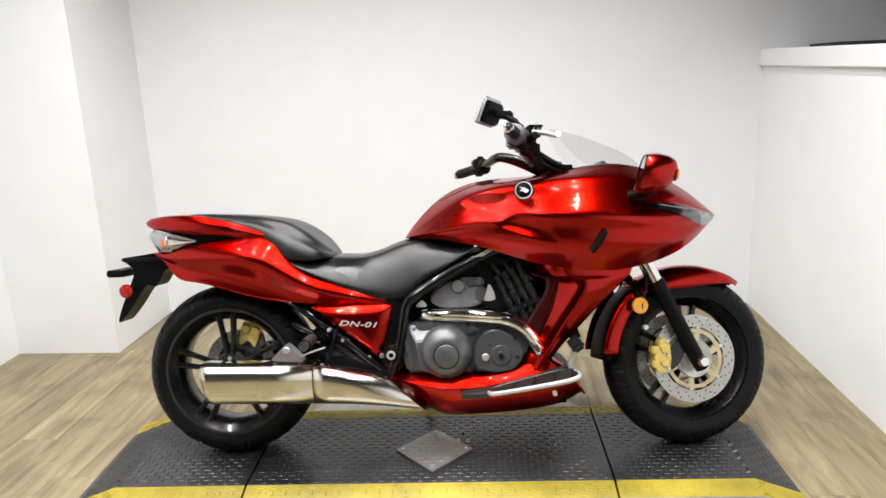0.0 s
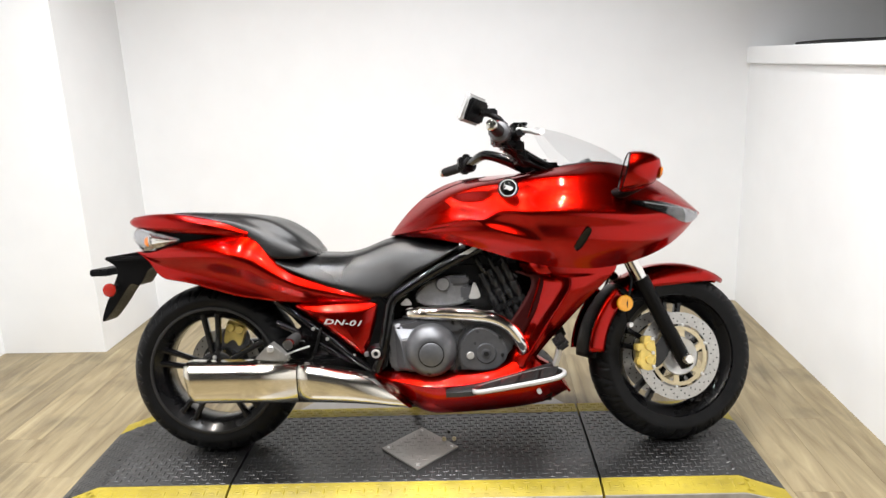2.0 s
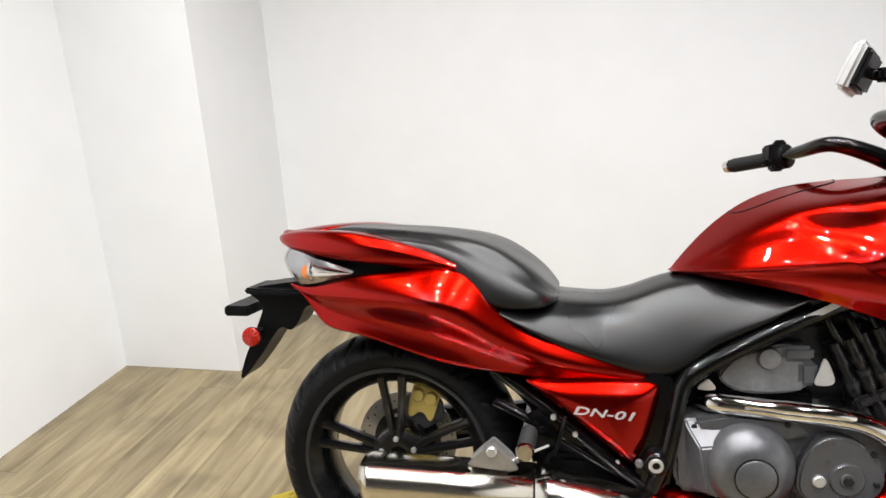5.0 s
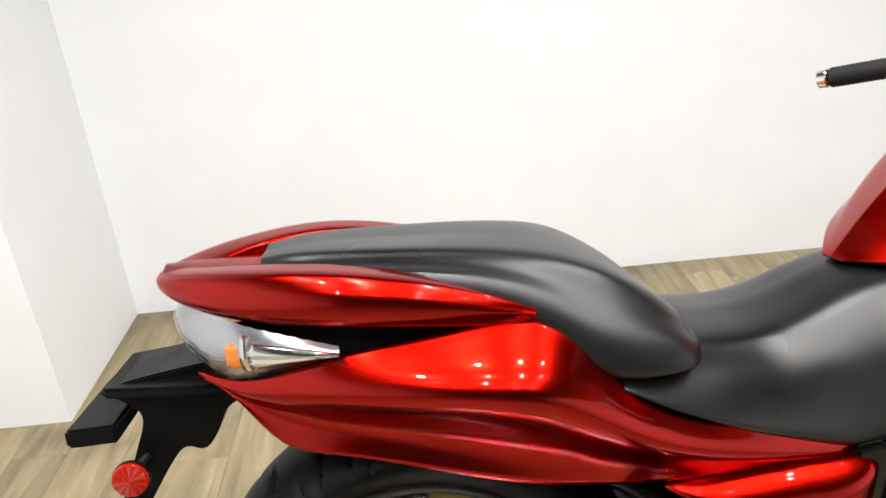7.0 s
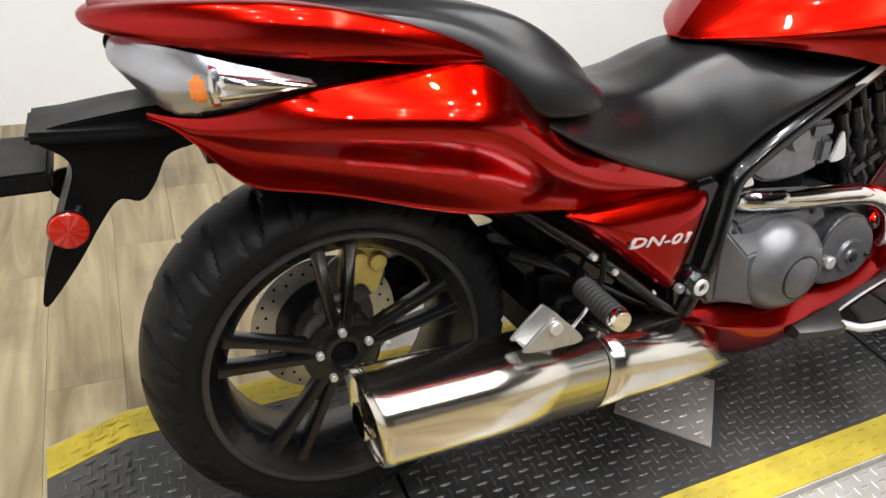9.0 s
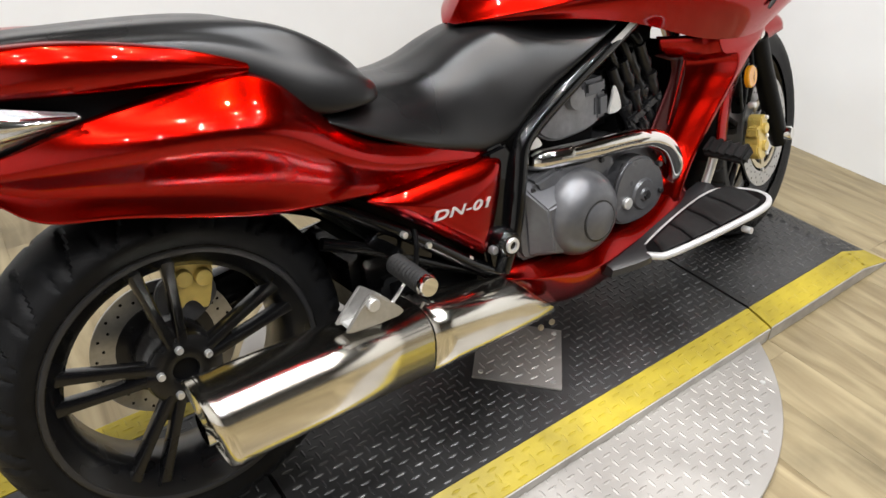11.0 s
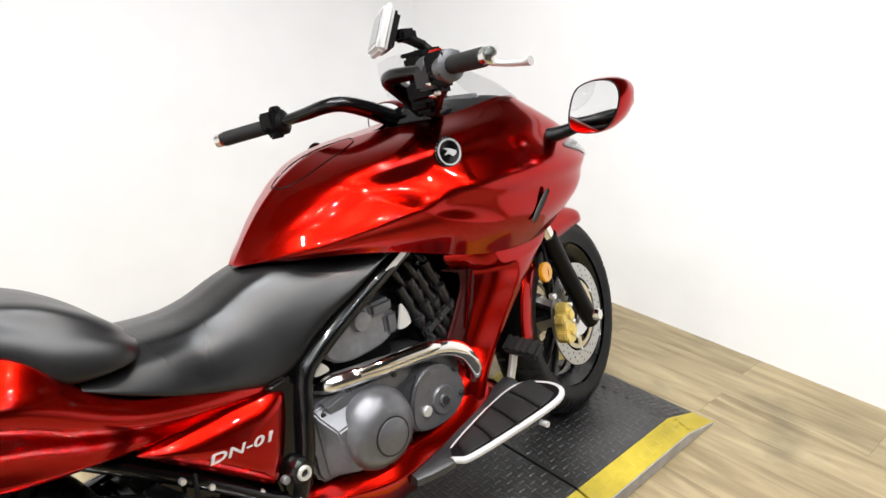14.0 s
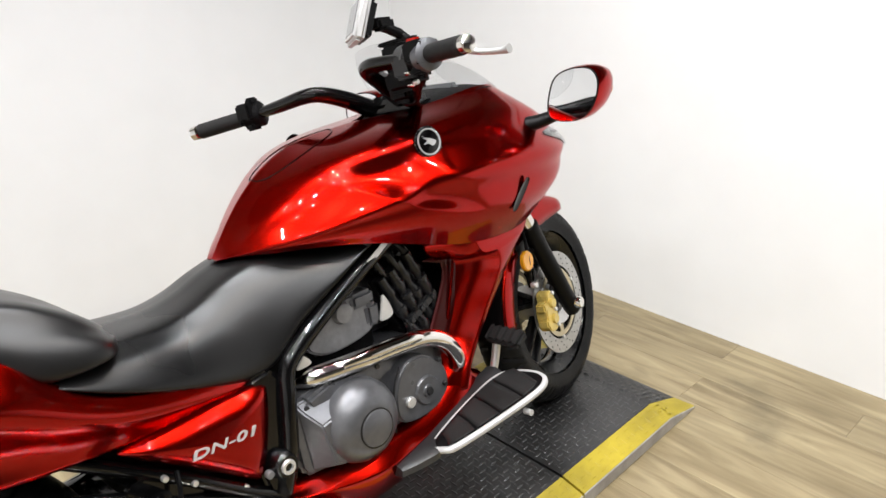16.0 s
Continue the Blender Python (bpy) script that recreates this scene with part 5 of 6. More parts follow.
            part("brake_lever", tube([(0.205, -0.225, 1.036), (0.228, -0.27, 1.022), (0.236, -0.325, 1.004), (0.230, -0.370, 0.996), (0.227, -0.390, 0.996)], [0.009, 0.0075, 0.006, 0.006, 0.0095], 12), ALLOY, bike, "bare aluminium brake lever", m=S)
            part("lever_pivot", bolt((0.208, -0.240, 1.044), 0.007, 0.006), CHROME, bike, m=S)
            part("throttle_housing", tube([a - d * 0.012, a - d * 0.009, a + d * 0.010, a + d * 0.014], [0.026, 0.0325, 0.0305, 0.022], 24, 0), ENGINE, sw, "grey throttle housing", m=S)
            q = c - d * 0.050
            part("switch_pod", merged(tube([q - d * 0.020, q - d * 0.016, q + d * 0.018, q + d * 0.022], [0.024, 0.030, 0.030, 0.025], 16, 0), box(tuple(q + Vector((-0.022, 0.0, -0.014))), (0.030, 0.046, 0.044), 0.007), box(tuple(q + Vector((-0.030, -0.014, 0.006))), (0.018, 0.014, 0.014), 0.004)), GREY_PLASTIC, sw, "dark grey switch pod", m=S)
            part("master_cylinder", merged(tube([q + Vector((0.030, 0.030, -0.004)), q + Vector((0.034, -0.020, -0.008)), q + Vector((0.038, -0.052, -0.004))], [0.013, 0.016, 0.011], 14, 4), box(tuple(q + Vector((0.012, 0.004, -0.030))), (0.046, 0.056, 0.030), 0.008)), PLASTIC, bike, "black brake master cylinder", m=S)
            for k, w in enumerate(((-0.030, 0.012, -0.022), (-0.034, -0.012, -0.026), (-0.012, -0.010, -0.046), (0.006, 0.016, -0.048))):
                part("cluster_bolt", bolt(q + Vector(w), 0.0052, 0.007), CHROME if k % 2 else ALLOY, bike, m=S)
            part("control_block", merged(box((0.212, -0.150, 0.992), (0.046, 0.095, 0.052), 0.012, 3), box((0.236, -0.118, 0.970), (0.050, 0.060, 0.050), 0.012, 3), box((0.190, -0.176, 1.012), (0.030, 0.040, 0.034), 0.008)), PLASTIC, bike, "black plastic housing between the bars", m=S)
            for k in range(3):
                part("control_hose", tube([tuple(q + Vector((-0.004 + 0.014 * k, 0.0, -0.040))), (0.212 + 0.012 * k, -0.165 + 0.012 * k, 0.962 - 0.010 * k), (0.285, -0.105 + 0.016 * k, 0.945), (0.36, -0.06, 0.925)], 0.0058, 10), PLASTIC, bike, "black control hose", m=S)
        if s < 0:
            part("bar_cable", tube([tuple(c + Vector((0.01, 0, -0.02))), (0.205, s * 0.19, 0.972), (0.27, s * 0.11, 0.955), (0.33, s * 0.06, 0.935)], 0.0045, 8), PLASTIC, bike, "black control cable", m=S)
    for k, (y, z) in enumerate(((-0.10, 0.975), (-0.085, 0.99), (-0.07, 0.97))):
        part("loom", tube([(0.185, -0.215, 1.015), (0.225, -0.15 + 0.01 * k, z + 0.015), (0.30, y * 0.8, 0.965), (0.40, y * 0.5, 0.93)], 0.008, 8), PLASTIC, bike, "black hoses to the steering head", m=S)
    # satnav on the right bar
    base = STEER @ Matrix.Translation((0.074, -0.176, 1.110)) @ Matrix.Rotation(radians(-40), 4, "Z") @ Matrix.Rotation(radians(26), 4, "Y")
    nav = part("navigation_unit", box((0, 0, 0), (0.022, 0.118, 0.088), 0.007, 3), SILVER, bike, "silver satellite navigation unit on a bar mount", m=base)
    part("unit_back", box((0.014, 0, 0), (0.018, 0.108, 0.070), 0.006), PLASTIC, nav, "black back", m=base)
    part("display", box((-0.0105, 0, 0.0), (0.003, 0.098, 0.060), 0.001), LCD, nav, "unlit grey display", m=base)
    part("mount_arm", merged(tube([(0.09, -0.170, 1.105), (0.125, -0.190, 1.092), (0.155, -0.205, 1.072)], 0.010, 10), tube([(0.155, -0.205, 1.074), (0.166, -0.222, 1.050), (0.166, -0.235, 1.035)], 0.0075, 8), box((0.125, -0.19, 1.097), (0.05, 0.026, 0.024), 0.006), lathe([(0, -0.014), (0.013, -0.014), (0.013, 0.014), (0, 0.014)], 16, (0.088, -0.168, 1.107), closed=False)), PLASTIC, bike, "black ball mount", m=S)
    # mirrors
    for s in (1, -1):
        def fl(bm):
            if s < 0:
                bmesh.ops.scale(bm, vec=(1, -1, 1), verts=bm.verts)
            return bm
        stalk = tube([(0.555, -0.215, 0.850), (0.580, -0.252, 0.856), (0.607, -0.302, 0.872), (0.614, -0.345, 0.890)], [0.030, 0.025, 0.019, 0.014], 14, 8, flat=0.65)
        part("mirror_stalk", fl(stalk), PLASTIC, bike, "black plastic mirror stalk")
        face = rounded([(-0.290, 0.862), (-0.335, 0.846), (-0.41, 0.850), (-0.455, 0.880), (-0.468, 0.925), (-0.440, 0.955), (-0.37, 0.960), (-0.31, 0.945), (-0.288, 0.905)], 4)
        face = [(-0.368 + (y + 0.378) * 0.80, 0.912 + (z - 0.902) * 0.98) for y, z in face]
        cy, cz = -0.368, 0.912
        def ring(sc, x, tilt=0.26):
            return [Vector((x + ((y - cy) * 0.12 + (z - cz) * 0.25) * sc, cy + (y - cy) * sc, cz + (z - cz) * sc)) for y, z in face]
        house = part("mirror_housing", fl(grid([ring(0.96, 0.556), ring(1.0, 0.551), ring(1.03, 0.560), ring(1.02, 0.585), ring(0.9, 0.615), ring(0.66, 0.640), ring(0.3, 0.653), ring(0.04, 0.656)], close=True, ends=True)), RED, bike, "candy red mirror housing", smooth=60)
        part("mirror_rim", fl(grid([ring(0.985, 0.5535), ring(0.99, 0.548), ring(0.965, 0.547), ring(0.955, 0.5525)], close=True)), PLASTIC, house, "black mirror rim")
        part("mirror_glass", fl(grid([ring(0.972, 0.5525), ring(0.972, 0.5492)], close=True, ends=True)), MIRROR, house, "clean mirror glass")
        part("turn_signal", fl(grid([ring(0.30, 0.6535), ring(0.28, 0.658), ring(0.15, 0.662), ring(0.02, 0.663)], close=True, ends=True)), AMBER, house, "amber turn signal lens", m=Matrix.Translation((-0.006, s * -0.018, -0.006)))


def build_engine(bike):
    case = part("crankcase", prism(rounded([(-0.18, 0.452), (-0.185, 0.36), (-0.175, 0.300), (-0.10, 0.285), (0.04, 0.285), (0.15, 0.290), (0.215, 0.34), (0.225, 0.41), (0.17, 0.452), (0.0, 0.462)], 3), -0.165, 0.165, 0.012), ENGINE, bike, "grey painted engine crankcase")
    foot = [(-0.166, 0.452), (-0.160, 0.305), (-0.110, 0.288), (-0.052, 0.300), (-0.050, 0.455)]
    mid = [(-0.160, 0.436), (-0.148, 0.308), (-0.108, 0.294), (-0.060, 0.308), (-0.060, 0.444)]
    top = [(-0.141, 0.405), (-0.126, 0.314), (-0.104, 0.304), (-0.066, 0.314), (-0.066, 0.416)]
    rows = [[Vector((x, y, z)) for x, z in ring] for ring, y in ((foot, -0.150), (foot, -0.166), (mid, -0.176), (top, -0.205))]
    rear = grid(rows, close=True, ends=True)
    bmesh.ops.bevel(rear, geom=rear.edges[:], offset=0.0035, segments=2, affect="EDGES", clamp_overlap=True)
    part("rear_cover", rear, ENGINE, case, "grey faceted side casting", smooth=25)
    part("cover_groove", lathe([(0.0385, -0.2415), (0.0410, -0.2415), (0.0410, -0.2355), (0.0385, -0.2355)], 48, (-0.043, 0, 0.362)), ENGINE_DARK, case)
    part("case_seam", tube([(0.030, -0.199, 0.300), (0.036, -0.200, 0.352), (0.048, -0.200, 0.402), (0.070, -0.198, 0.436)], 0.0022, 8), ENGINE_DARK, case)
    part("top_cover", prism([(-0.15, 0.455), (-0.08, 0.470), (0.05, 0.462), (0.08, 0.43), (0.03, 0.415), (-0.14, 0.43)], -0.180, -0.13, 0.008), ENGINE, case)
    part("clutch_cover", lathe([(0.0, -0.2400), (0.040, -0.2400), (0.048, -0.2385), (0.060, -0.2330), (0.072, -0.2230), (0.081, -0.2100), (0.086, -0.196), (0.087, -0.18), (0.087, -0.15), (0.0, -0.15)], 64, (-0.045, 0, 0.367), closed=False), ENGINE, case, "large round grey engine cover")
    part("cover_disc", lathe([(0.0, -0.2455), (0.034, -0.2448), (0.0375, -0.2425), (0.0385, -0.23), (0.0, -0.23)], 48, (-0.043, 0, 0.362), closed=False), ENGINE, case)
    pul = prism(rounded([(0.045, 0.325), (0.055, 0.395), (0.095, 0.435), (0.150, 0.428), (0.195, 0.385), (0.200, 0.335), (0.160, 0.300), (0.085, 0.298)], 4), -0.198, -0.15, 0.012, segments=3)
    part("drive_cover", pul, ENGINE, case, "grey engine side cover")
    part("cover_boss", lathe([(0.0, -0.208), (0.013, -0.208), (0.015, -0.203), (0.030, -0.2035), (0.034, -0.198), (0.034, -0.18), (0.0, -0.18)], 40, (0.133, 0, 0.352), closed=False), ENGINE, case)
    part("cover_boss_cap", lathe([(0.0, -0.212), (0.009, -0.212), (0.011, -0.206), (0.0, -0.204)], 6, (0.133, 0, 0.352), closed=False), ENGINE_DARK, case)
    part("cover_bolt", bolt((0.082, -0.198, 0.347), 0.0125, 0.008), ALLOY, case, "bright cover bolt")
    for x, z, y in ((-0.148, 0.438, -0.170), (0.045, 0.300, -0.166), (0.028, 0.452, -0.178), (0.180, 0.405, -0.198), (0.186, 0.345, -0.198)):
        part("case_bolt", bolt((x, y, z), 0.006, 0.007), ENGINE_DARK, case)
    # rear cylinder and throttle body side, light grey
    part("rear_cylinder", prism(rounded([(-0.095, 0.535), (-0.06, 0.575), (0.01, 0.600), (0.06, 0.598), (0.085, 0.56), (0.07, 0.510), (-0.02, 0.498), (-0.07, 0.508)], 3), -0.135, 0.10, 0.012, segments=3), ENGINE_LIGHT, bike, "light grey rear cylinder casting")
    part("cylinder_lug", lathe([(0, -0.150), (0.02, -0.148), (0.024, -0.135), (0.024, -0.12), (0, -0.12)], 24, (0.0, 0, 0.575), closed=False), ENGINE_LIGHT, bike)
    part("cylinder_head", merged(box((0.055, -0.10, 0.585), (0.06, 0.09, 0.032), 0.008), box((0.075, -0.115, 0.545), (0.035, 0.06, 0.05), 0.008)), ENGINE, bike)
    part("link_plate", prism(rounded([(-0.140, 0.512), (-0.104, 0.512), (-0.118, 0.533), (-0.128, 0.528)], 3), -0.158, -0.150, 0.002), ALLOY, bike, "bright alloy bracket")
    part("link_plate", prism(rounded([(0.085, 0.525), (0.12, 0.527), (0.117, 0.553), (0.102, 0.580), (0.092, 0.552)], 3), -0.150, -0.143, 0.002), ALLOY, bike, "bright alloy bracket")
    # front cylinder, dark, with ribs and hoses
    rot = Matrix.Translation((0.205, 0, 0.53)) @ Matrix.Rotation(radians(-24), 4, "Y")
    part("front_cylinder", box((0, 0.0, 0), (0.105, 0.22, 0.22), 0.016), ENGINE_DARK, bike, "dark painted front cylinder", m=rot)
    for k in range(4):
        x = -0.042 + 0.028 * k
        run = [(x, -0.118 - 0.006 * (k % 2), -0.10 + 0.0105 * i) for i in range(20)]
        bulge = [0.0115 + (0.0035 if i in (3, 4, 9, 10, 11, 15) else 0.0) - (0.002 if i in (6, 7, 13) else 0.0) for i in range(20)]
        part("cylinder_pipe", tube(run, bulge, 14, 0), ENGINE_DARK, bike, "black pipe with clamp rings", m=rot)
        part("pipe_clamp", tube([(x, -0.124 - 0.006 * (k % 2), 0.004 + 0.018 * (k % 2)), (x, -0.124 - 0.006 * (k % 2), 0.014 + 0.018 * (k % 2))], 0.0135, 14, 0), GREY_PLASTIC, bike, m=rot)
    part("cylinder_band", box((0.0, -0.126, -0.030), (0.115, 0.016, 0.024), 0.005), ENGINE_DARK, bike, m=rot)
    for k in range(3):
        part("band_bolt", bolt((-0.040 + 0.040 * k, -0.133, -0.030), 0.0065, 0.006), GREY_PLASTIC, bike, m=rot)
    for a, (x, z) in enumerate(((0.10, 0.655), (0.145, 0.650), (0.19, 0.648))):
        part("hose", tube([(x, -0.10, z + 0.02), (x + 0.012, -0.118, z), (x + 0.030, -0.120, z - 0.035), (x + 0.055, -0.112, z - 0.06)], 0.0085, 10), ENGINE_DARK, bike, "black engine hose")
    part("air_box", merged(box((0.235, 0, 0.60), (0.20, 0.12, 0.16), 0.02), box((0.0, 0, 0.62), (0.22, 0.12, 0.10), 0.02)), PLASTIC, bike, "black plastic air box behind the cylinders")
    part("engine_core", merged(box((0.06, 0, 0.56), (0.26, 0.16, 0.18), 0.02), box((0.10, 0, 0.655), (0.34, 0.17, 0.05), 0.02)), ENGINE_DARK, bike)
    part("battery_box", merged(box((-0.125, 0, 0.525), (0.15, 0.21, 0.15), 0.015), box((-0.02, 0, 0.475), (0.24, 0.20, 0.06), 0.012)), PLASTIC, bike, "black plastic box behind the rear cylinder")
    part("radiator", box((0.345, 0, 0.50), (0.035, 0.24, 0.26), 0.006), PLASTIC, bike, "black radiator", m=Matrix.Translation((0.345, 0, 0.5)) @ Matrix.Rotation(radians(-20), 4, "Y") @ Matrix.Translation((-0.345, 0, -0.5)))
    # chrome header pipe
    part("header_pipe", tube([(-0.125, -0.130, 0.482), (-0.10, -0.158, 0.484), (0.0, -0.178, 0.480), (0.10, -0.188, 0.474), (0.165, -0.193, 0.462), (0.215, -0.193, 0.430), (0.248, -0.184, 0.378), (0.260, -0.156, 0.33)], 0.0205, 24), CHROME, bike, "polished exhaust header pipe")
    part("header_shield", tube([(-0.055, -0.183, 0.492), (0.02, -0.191, 0.489), (0.11, -0.198, 0.482), (0.155, -0.201, 0.470)], [0.012, 0.0165, 0.0165, 0.008], 16, flat=0.9), CHROME, bike, "polished heat shield on the header pipe")
    # frame rails
    for s in (-1, 1):
        rail = tube([(-0.228, s * 0.165, 0.300), (-0.200, s * 0.172, 0.38), (-0.182, s * 0.172, 0.47), (-0.165, s * 0.168, 0.530), (-0.120, s * 0.166, 0.566), (-0.03, s * 0.166, 0.618), (0.07, s * 0.165, 0.668), (0.19, s * 0.150, 0.715)], 0.0175, 16)
        part("frame_rail", rail, GLOSS_BLACK, bike, "gloss black steel frame rail")
        part("frame_plate", prism([(-0.245, 0.54), (-0.20, 0.545), (-0.165, 0.50), (-0.175, 0.40), (-0.195, 0.30), (-0.255, 0.300), (-0.265, 0.36)], *sorted((s * 0.135, s * 0.168)), 0.008), GLOSS_BLACK, bike)
        part("subframe_rail", tube([(-0.555, s * 0.128, 0.535), (-0.40, s * 0.150, 0.425), (-0.29, s * 0.160, 0.335), (-0.222, s * 0.155, 0.288)], 0.0135, 14), GLOSS_BLACK, bike, "gloss black subframe rail")
        part("lower_rail", tube([(-0.222, s * 0.152, 0.30), (-0.32, s * 0.145, 0.335), (-0.47, s * 0.132, 0.42), (-0.56, s * 0.12, 0.46)], 0.011, 12), GLOSS_BLACK, bike)
        part("pivot_cap", lathe([(0.0, s * 0.194), (0.0075, s * 0.194), (0.0085, s * 0.200), (0.0135, s * 0.200), (0.0150, s * 0.197), (0.0150, s * 0.150), (0.0, s * 0.150)], 28, (-0.224, 0, 0.361), closed=False), ALLOY, bike, "silver pivot cap")
        part("pivot_boss", lathe([(0.0, s * 0.195), (0.020, s * 0.195), (0.0245, s * 0.190), (0.029, s * 0.172), (0.034, s * 0.145), (0.0, s * 0.145)], 32, (-0.224, 0, 0.361), closed=False), GLOSS_BLACK, bike)
        part("pivot_bolt", bolt((-0.256, s * 0.178, 0.358), 0.008, 0.008, s), ENGINE_LIGHT, bike)
        part("rail_label", prism([(0.055, 0.672), (0.125, 0.709), (0.130, 0.698), (0.062, 0.661)], *sorted((s * 0.180, s * 0.1815)), 0), ALLOY, bike, "silver label plate on the frame rail")
    part("swingarm", merged(tube([(-0.24, 0.10, 0.36), (-0.45, 0.115, 0.345), (-0.65, 0.115, 0.325), (-0.8, 0.105, 0.311)], [0.045, 0.048, 0.05, 0.055], 16), box((-0.40, 0.0, 0.36), (0.20, 0.20, 0.10), 0.02)), GLOSS_BLACK, bike, "gloss black single-sided swingarm")
    part("exhaust_chamber", box((-0.352, 0.0, 0.290), (0.235, 0.250, 0.150), 0.03, 3), PLASTIC, bike, "black exhaust chamber under the frame")
    part("inner_guard", prism(rounded([(-0.62, 0.60), (-0.40, 0.56), (-0.25, 0.50), (-0.22, 0.33), (-0.33, 0.30), (-0.46, 0.42), (-0.56, 0.535)], 3), -0.115, 0.115, 0.01), PLASTIC, bike, "black plastic inner mudguard")
    at = Matrix.Translation((-0.744, 0.022, 0.409)) @ Matrix.Rotation(radians(14), 4, "Y") @ Matrix.Scale(0.92, 4)
    body = merged(prism(rounded([(-0.036, 0.040), (-0.012, 0.046), (0.014, 0.046), (0.036, 0.038), (0.034, -0.030), (0.024, -0.044), (0.008, -0.028), (-0.008, -0.028), (-0.024, -0.046), (-0.036, -0.032)], 3), -0.020, 0.020, 0.005),
                  *[lathe([(0.0, -0.034), (0.0085, -0.034), (0.0145, -0.033), (0.0165, -0.029), (0.0165, -0.012), (0.0, -0.012)], 24, (x, 0, 0.020), closed=False) for x in (-0.0175, 0.0175)])
    caliper = part("rear_caliper", body, GOLD, bike, "gold painted twin-piston rear caliper", m=at)
    for x in (-0.0175, 0.0175):
        part("piston_cap", lathe([(0.0, -0.036), (0.0065, -0.036), (0.0075, -0.0345), (0.0075, -0.030), (0.0, -0.030)], 16, (x, 0, 0.020), closed=False), PALE_GOLD, caliper)
    for x, z in ((-0.028, -0.022), (0.028, -0.022), (0.0, 0.041)):
        part("caliper_bolt", bolt((x, -0.020, z), 0.0055, 0.006), ENGINE_DARK, caliper)
    part("caliper_bracket", prism(rounded([(-0.79, 0.42), (-0.72, 0.43), (-0.70, 0.37), (-0.76, 0.33), (-0.80, 0.36)], 3), 0.03, 0.042, 0.003), ENGINE, bike, "grey alloy caliper bracket")


def build_exhaust(bike):
    def ring(x, yc, zc, w, h, slant=0.0, n=56, e=2.9, tilt=-0.17):
        out = []
        for k in range(n):
            a = 2 * math.pi * k / n
            c, s = math.cos(a), math.sin(a)
            y = math.copysign(abs(c) ** (2 / e), c) * w
            z = math.copysign(abs(s) ** (2 / e), s) * h
            y += tilt * z
            out.append(Vector((x - slant * z, yc + y, zc + z)))
        return out
    body = [ring(-0.822, -0.198, 0.290, 0.072, 0.069, 0.14), ring(-0.806, -0.200, 0.290, 0.0745, 0.071, 0.12), ring(-0.80, -0.200, 0.290, 0.0735, 0.070, 0.10), ring(-0.66, -0.203, 0.288, 0.0735, 0.070),
            ring(-0.468, -0.204, 0.2837, 0.0735, 0.069)]
    can = part("muffler", grid(body, close=True), STEEL, bike, "large polished steel muffler", smooth=50, thick=0.003)
    part("muffler_joint", grid([ring(-0.474, -0.204, 0.284, 0.0715, 0.067), ring(-0.460, -0.204, 0.2835, 0.0715, 0.067)], close=True), GLOSS_BLACK, can, "dark joint between muffler and cover")
    part("muffler_end", grid([ring(-0.80, -0.198, 0.290, 0.069, 0.066, 0.14), ring(-0.795, -0.198, 0.290, 0.03, 0.028, 0.14), ring(-0.795, -0.198, 0.290, 0.001, 0.001, 0.1)], close=True), PLASTIC, can, "black recessed muffler end")
    part("outlet", lathe([(0.024, -0.02), (0.028, -0.02), (0.028, 0.03), (0.024, 0.03)], 24), CHROME, can, "round exhaust outlet", m=Matrix.Translation((-0.800, -0.198, 0.285)) @ Matrix.Rotation(radians(90), 4, "Z"))
    front = [ring(-0.464, -0.204, 0.2835, 0.0735, 0.069), ring(-0.42, -0.2035, 0.2795, 0.072, 0.0665, 0.08), ring(-0.37, -0.2025, 0.2735, 0.070, 0.0635, 0.26), ring(-0.32, -0.200, 0.266, 0.066, 0.061, 0.46), ring(-0.27, -0.196, 0.257, 0.060, 0.060, 0.66),
             ring(-0.22, -0.189, 0.246, 0.052, 0.060, 0.86), ring(-0.178, -0.181, 0.236, 0.043, 0.061, 1.03), ring(-0.176, -0.181, 0.236, 0.038, 0.056, 1.03), ring(-0.180, -0.178, 0.236, 0.004, 0.01, 1.03)]
    part("exhaust_cover", grid(front, close=True, ends=False), COVER_STEEL, bike, "polished exhaust cover ahead of the muffler", smooth=50, thick=0.003)
    part("link_pipe", tube([(-0.30, -0.16, 0.245), (-0.15, -0.13, 0.24), (0.0, -0.12, 0.24)], 0.03, 16), STEEL, bike)
    # hanger plates and the passenger footrest
    for dy in (0.0, 0.034):
        hp = prism(rounded([(-0.594, 0.364), (-0.508, 0.358), (-0.503, 0.372), (-0.545, 0.412), (-0.558, 0.411), (-0.596, 0.376)], 2), -0.250 + dy, -0.244 + dy, 0.002)
        part("hanger_plate", hp, DISC, bike, "bare alloy hanger plate")
    part("hanger_rod", tube([(-0.515, -0.235, 0.372), (-0.475, -0.215, 0.385), (-0.44, -0.19, 0.392)], 0.003, 8), ALLOY, bike, "thin bright rod")
    for x, z in ((-0.43, 0.445), (-0.385, 0.41), (-0.30, 0.352)):
        part("frame_bolt", bolt((x, -0.164, z), 0.006, 0.006), ALLOY, bike)
    part("drain_hose", tube([(-0.405, -0.158, 0.445), (-0.412, -0.170, 0.42), (-0.420, -0.172, 0.39), (-0.430, -0.165, 0.365)], 0.0045, 8), PLASTIC, bike, "thin black hose")
    part("hanger_bolt", bolt((-0.552, -0.250, 0.398), 0.011, 0.008), ALLOY, bike)
    part("hanger_foot", box((-0.55, -0.230, 0.366), (0.085, 0.036, 0.006), 0.002), ALLOY, bike)
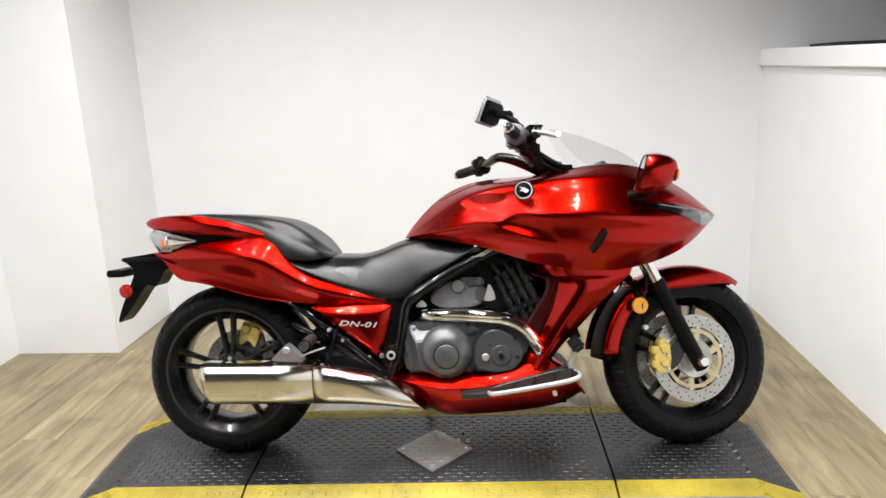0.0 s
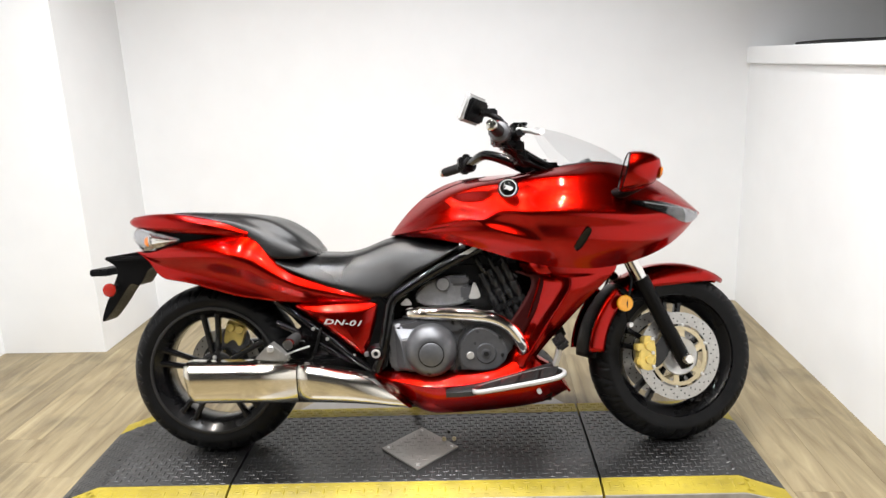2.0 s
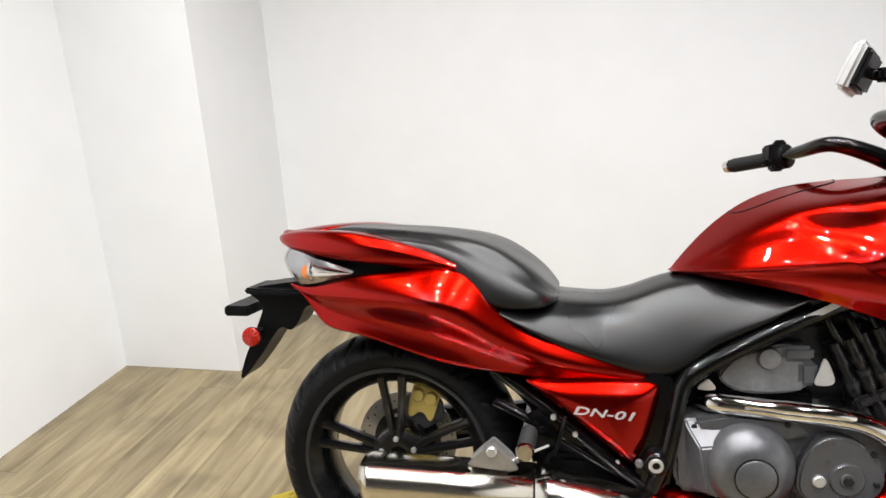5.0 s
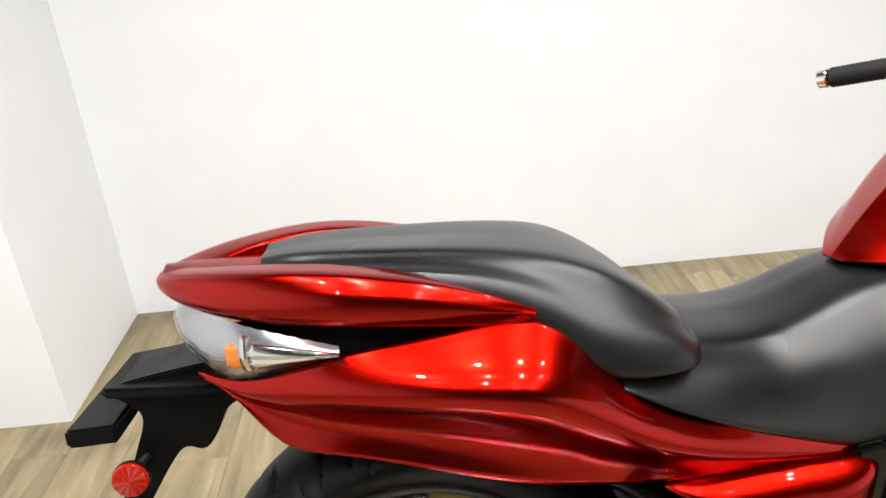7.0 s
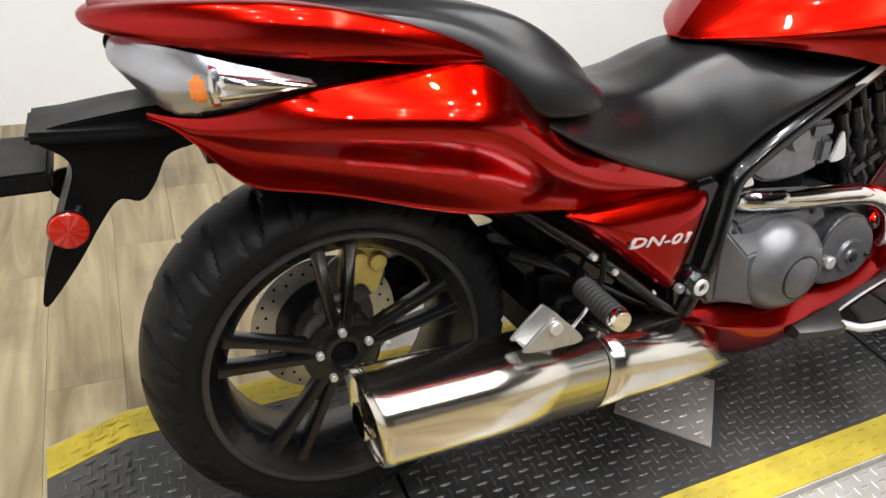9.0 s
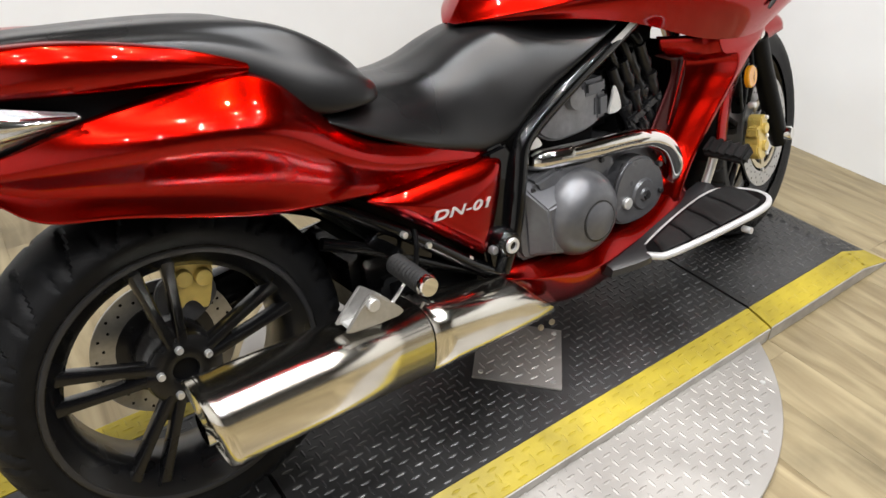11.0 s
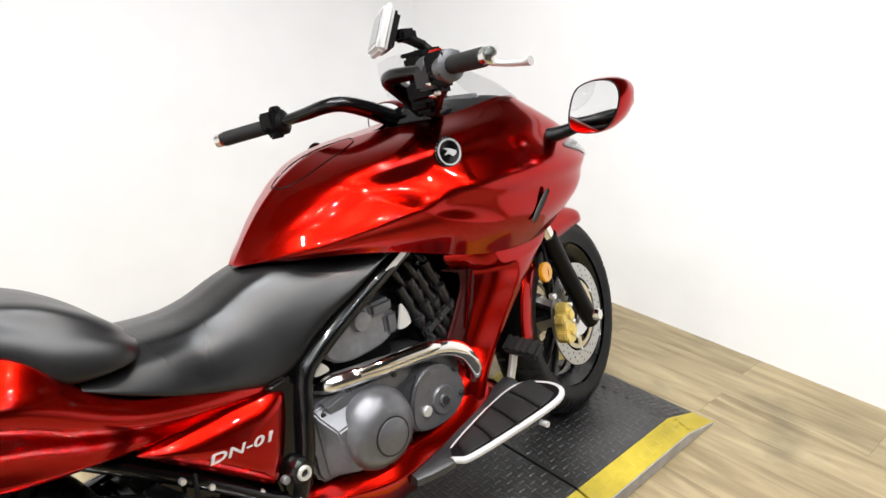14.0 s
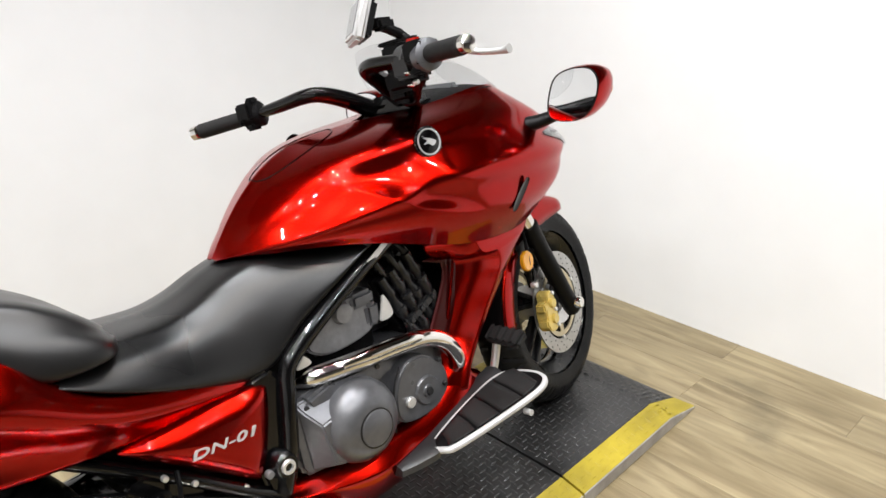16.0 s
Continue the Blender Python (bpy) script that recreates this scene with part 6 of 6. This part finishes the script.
    for s in (-1, 1):
        ribs = [0.0155 + (0.0025 if k % 2 else 0) for k in range(21)]
        peg = part("passenger_peg", tube([(-0.478 - 0.0002 * k, s * (0.205 + 0.0045 * k), 0.425 - 0.0002 * k) for k in range(21)], ribs, 18, 0), GRIP, bike, "ribbed black passenger footrest")
        part("peg_end", tube([(-0.482, s * 0.295, 0.421), (-0.482, s * 0.300, 0.421), (-0.482, s * 0.308, 0.421)], [0.017, 0.0185, 0.015], 18, 0), CHROME, peg, "bright footrest end")
        part("peg_bracket", merged(tube([(-0.478, s * 0.21, 0.425), (-0.455, s * 0.175, 0.42), (-0.43, s * 0.14, 0.40)], 0.012, 10), prism(rounded([(-0.49, 0.44), (-0.43, 0.45), (-0.36, 0.385), (-0.40, 0.36)], 2), *sorted((s * 0.125, s * 0.145)), 0.004)), GLOSS_BLACK, bike, "gloss black footrest bracket")


def build_controls(bike):
    for s in (1, -1):
        def fl(bm):
            if s < 0:
                bmesh.ops.scale(bm, vec=(1, -1, 1), verts=bm.verts)
            return bm
        plan = [(0.090, -0.234), (0.094, -0.268), (0.114, -0.288), (0.20, -0.320), (0.31, -0.352), (0.352, -0.347), (0.366, -0.315), (0.356, -0.266), (0.330, -0.230), (0.26, -0.218), (0.16, -0.222)]
        ol = rounded(plan, 4)
        h = lambda x: 0.249 + 0.235 * (x - 0.08)
        cx, cy = 0.223, -0.277
        def loop(sc, dz):
            return [Vector((cx + (x - cx) * sc, cy + (y - cy) * sc, h(cx + (x - cx) * sc) + dz)) for x, y in ol]
        board = part("floorboard", fl(grid([loop(0.05, -0.018), loop(0.9, -0.018), loop(0.985, -0.010), loop(0.985, 0.0), loop(0.90, 0.001), loop(0.05, 0.001)], close=True, ends=True)), PLASTIC, bike, "black footboard with a silver edge")
        edge = tube([*loop(1.0, -0.007), loop(1.0, -0.007)[0]], 0.0080, 10, 0)
        part("board_edge", fl(edge), SILVER, board, "silver painted edge")
        # rubber in four slanted pads
        cuts = [0.0, 0.27, 0.52, 0.77, 1.0]
        for a, b in zip(cuts, cuts[1:]):
            rows = []
            for f in [a + 0.012 + (b - a - 0.024) * k / 4 for k in range(5)]:
                x = 0.110 + 0.240 * f
                ins = [y for k2 in range(len(ol)) for (x1, y1), (x2, y2) in [(ol[k2], ol[(k2 + 1) % len(ol)])] if (x1 - x) * (x2 - x) <= 0 and x1 != x2 for y in [y1 + (y2 - y1) * (x - x1) / (x2 - x1)]]
                lo, hi = min(ins) + 0.012, max(ins) - 0.008
                sh = 0.02
                rows.append([Vector((x + sh * (u - 0.5), lo + (hi - lo) * u, h(x + sh * (u - 0.5)) + 0.0045 - 0.003 * (abs(u - 0.5) > 0.46))) for u in [0, 0.03, 0.5, 0.97, 1.0]])
            part("rubber_pad", fl(grid(rows)), GRIP, board, "black rubber pad", thick=0.004)
        part("board_stop", fl(lathe([(0, -0.010), (0.007, -0.010), (0.007, 0.010), (0, 0.010)], 12, (0.285, -0.346, 0.262), closed=False)), SILVER, board)
        wide = spline([(0.0, 0.236), (0.03, 0.250), (0.06, 0.260), (0.085, 0.265), (0.12, 0.240), (0.20, 0.230), (0.345, 0.228)])
        rows = []
        for i in range(25):
            x = 0.345 * i / 24
            w, z = wide(x), h(x) + 0.012 * max(0.0, 1 - x / 0.10)
            rows.append([Vector((x, -0.180, z + 0.000)), Vector((x, -w * 0.5 - 0.094, z + 0.003)), Vector((x, -w + 0.006, z - 0.002)), Vector((x, -w, z - 0.006)), Vector((x, -w + 0.004, z - 0.022)), Vector((x, -0.180, z - 0.030))])
        part("board_bracket", fl(grid(rows, close=True, ends=True)), GREY_PLASTIC, bike, "dark grey footboard bracket")
    part("brake_pedal", merged(box((0, 0, 0), (0.042, 0.105, 0.024), 0.007), *[box((0, -0.042 + 0.021 * k, 0.013), (0.040, 0.011, 0.007), 0.002) for k in range(5)]), GRIP, bike, "ribbed black rubber brake pedal",
         m=Matrix.Translation((0.370, -0.232, 0.386)) @ Matrix.Rotation(radians(-35), 4, "Y"))
    part("pedal_arm", tube([(0.372, -0.200, 0.376), (0.362, -0.195, 0.33), (0.345, -0.190, 0.28)], 0.010, 10), ALLOY, bike, "bright pedal arm")
    part("side_stand", merged(tube([(-0.10, 0.16, 0.20), (-0.12, 0.23, 0.12), (-0.14, 0.305, 0.045)], 0.013, 12), box((-0.143, 0.312, 0.052), (0.08, 0.04, 0.012), 0.004)), GLOSS_BLACK, bike, "black side stand, folded out")


def build_bike():
    bike = empty("motorcycle")
    bike.matrix_basis = BIKE_AT
    tagged(bike, "candy red sport cruiser motorcycle with black seats, leaning on its stand", "motorcycle")
    build_upper(bike)
    build_seats(bike)
    build_tail(bike)
    build_low_body(bike)
    build_wheels(bike)
    build_front_end(bike)
    build_engine(bike)
    build_exhaust(bike)
    build_controls(bike)
    return bike


def build_planks(fl):
    """Floor planks, laid across the room in staggered rows, each with a thin bevelled edge."""
    W, L, g = 0.150, 0.92, 0.0003
    me = bpy.data.meshes.new("plank")
    bm = prism([(-W / 2 + g, -L / 2 + g), (W / 2 - g, -L / 2 + g), (W / 2 - g, L / 2 - g), (-W / 2 + g, L / 2 - g)], -0.004, 0.0, 0.0004, axis="z", segments=1)
    bm.to_mesh(me)
    bm.free()
    me.materials.append(PLANK)
    rnd = random.Random(5)
    x = LEFT + W / 2 - 0.02
    while x < RIGHT + 0.02:
        y = FRONT + L / 2 - rnd.random() * L
        while y < BACK + L / 2:
            ob = new("plank", me)
            ob.location = (x, y, 0.0)
            ob.parent = fl
            y += L
        x += W


the_floor = build_room()
build_lamps()
build_deck()
build_bike()
build_planks(the_floor)
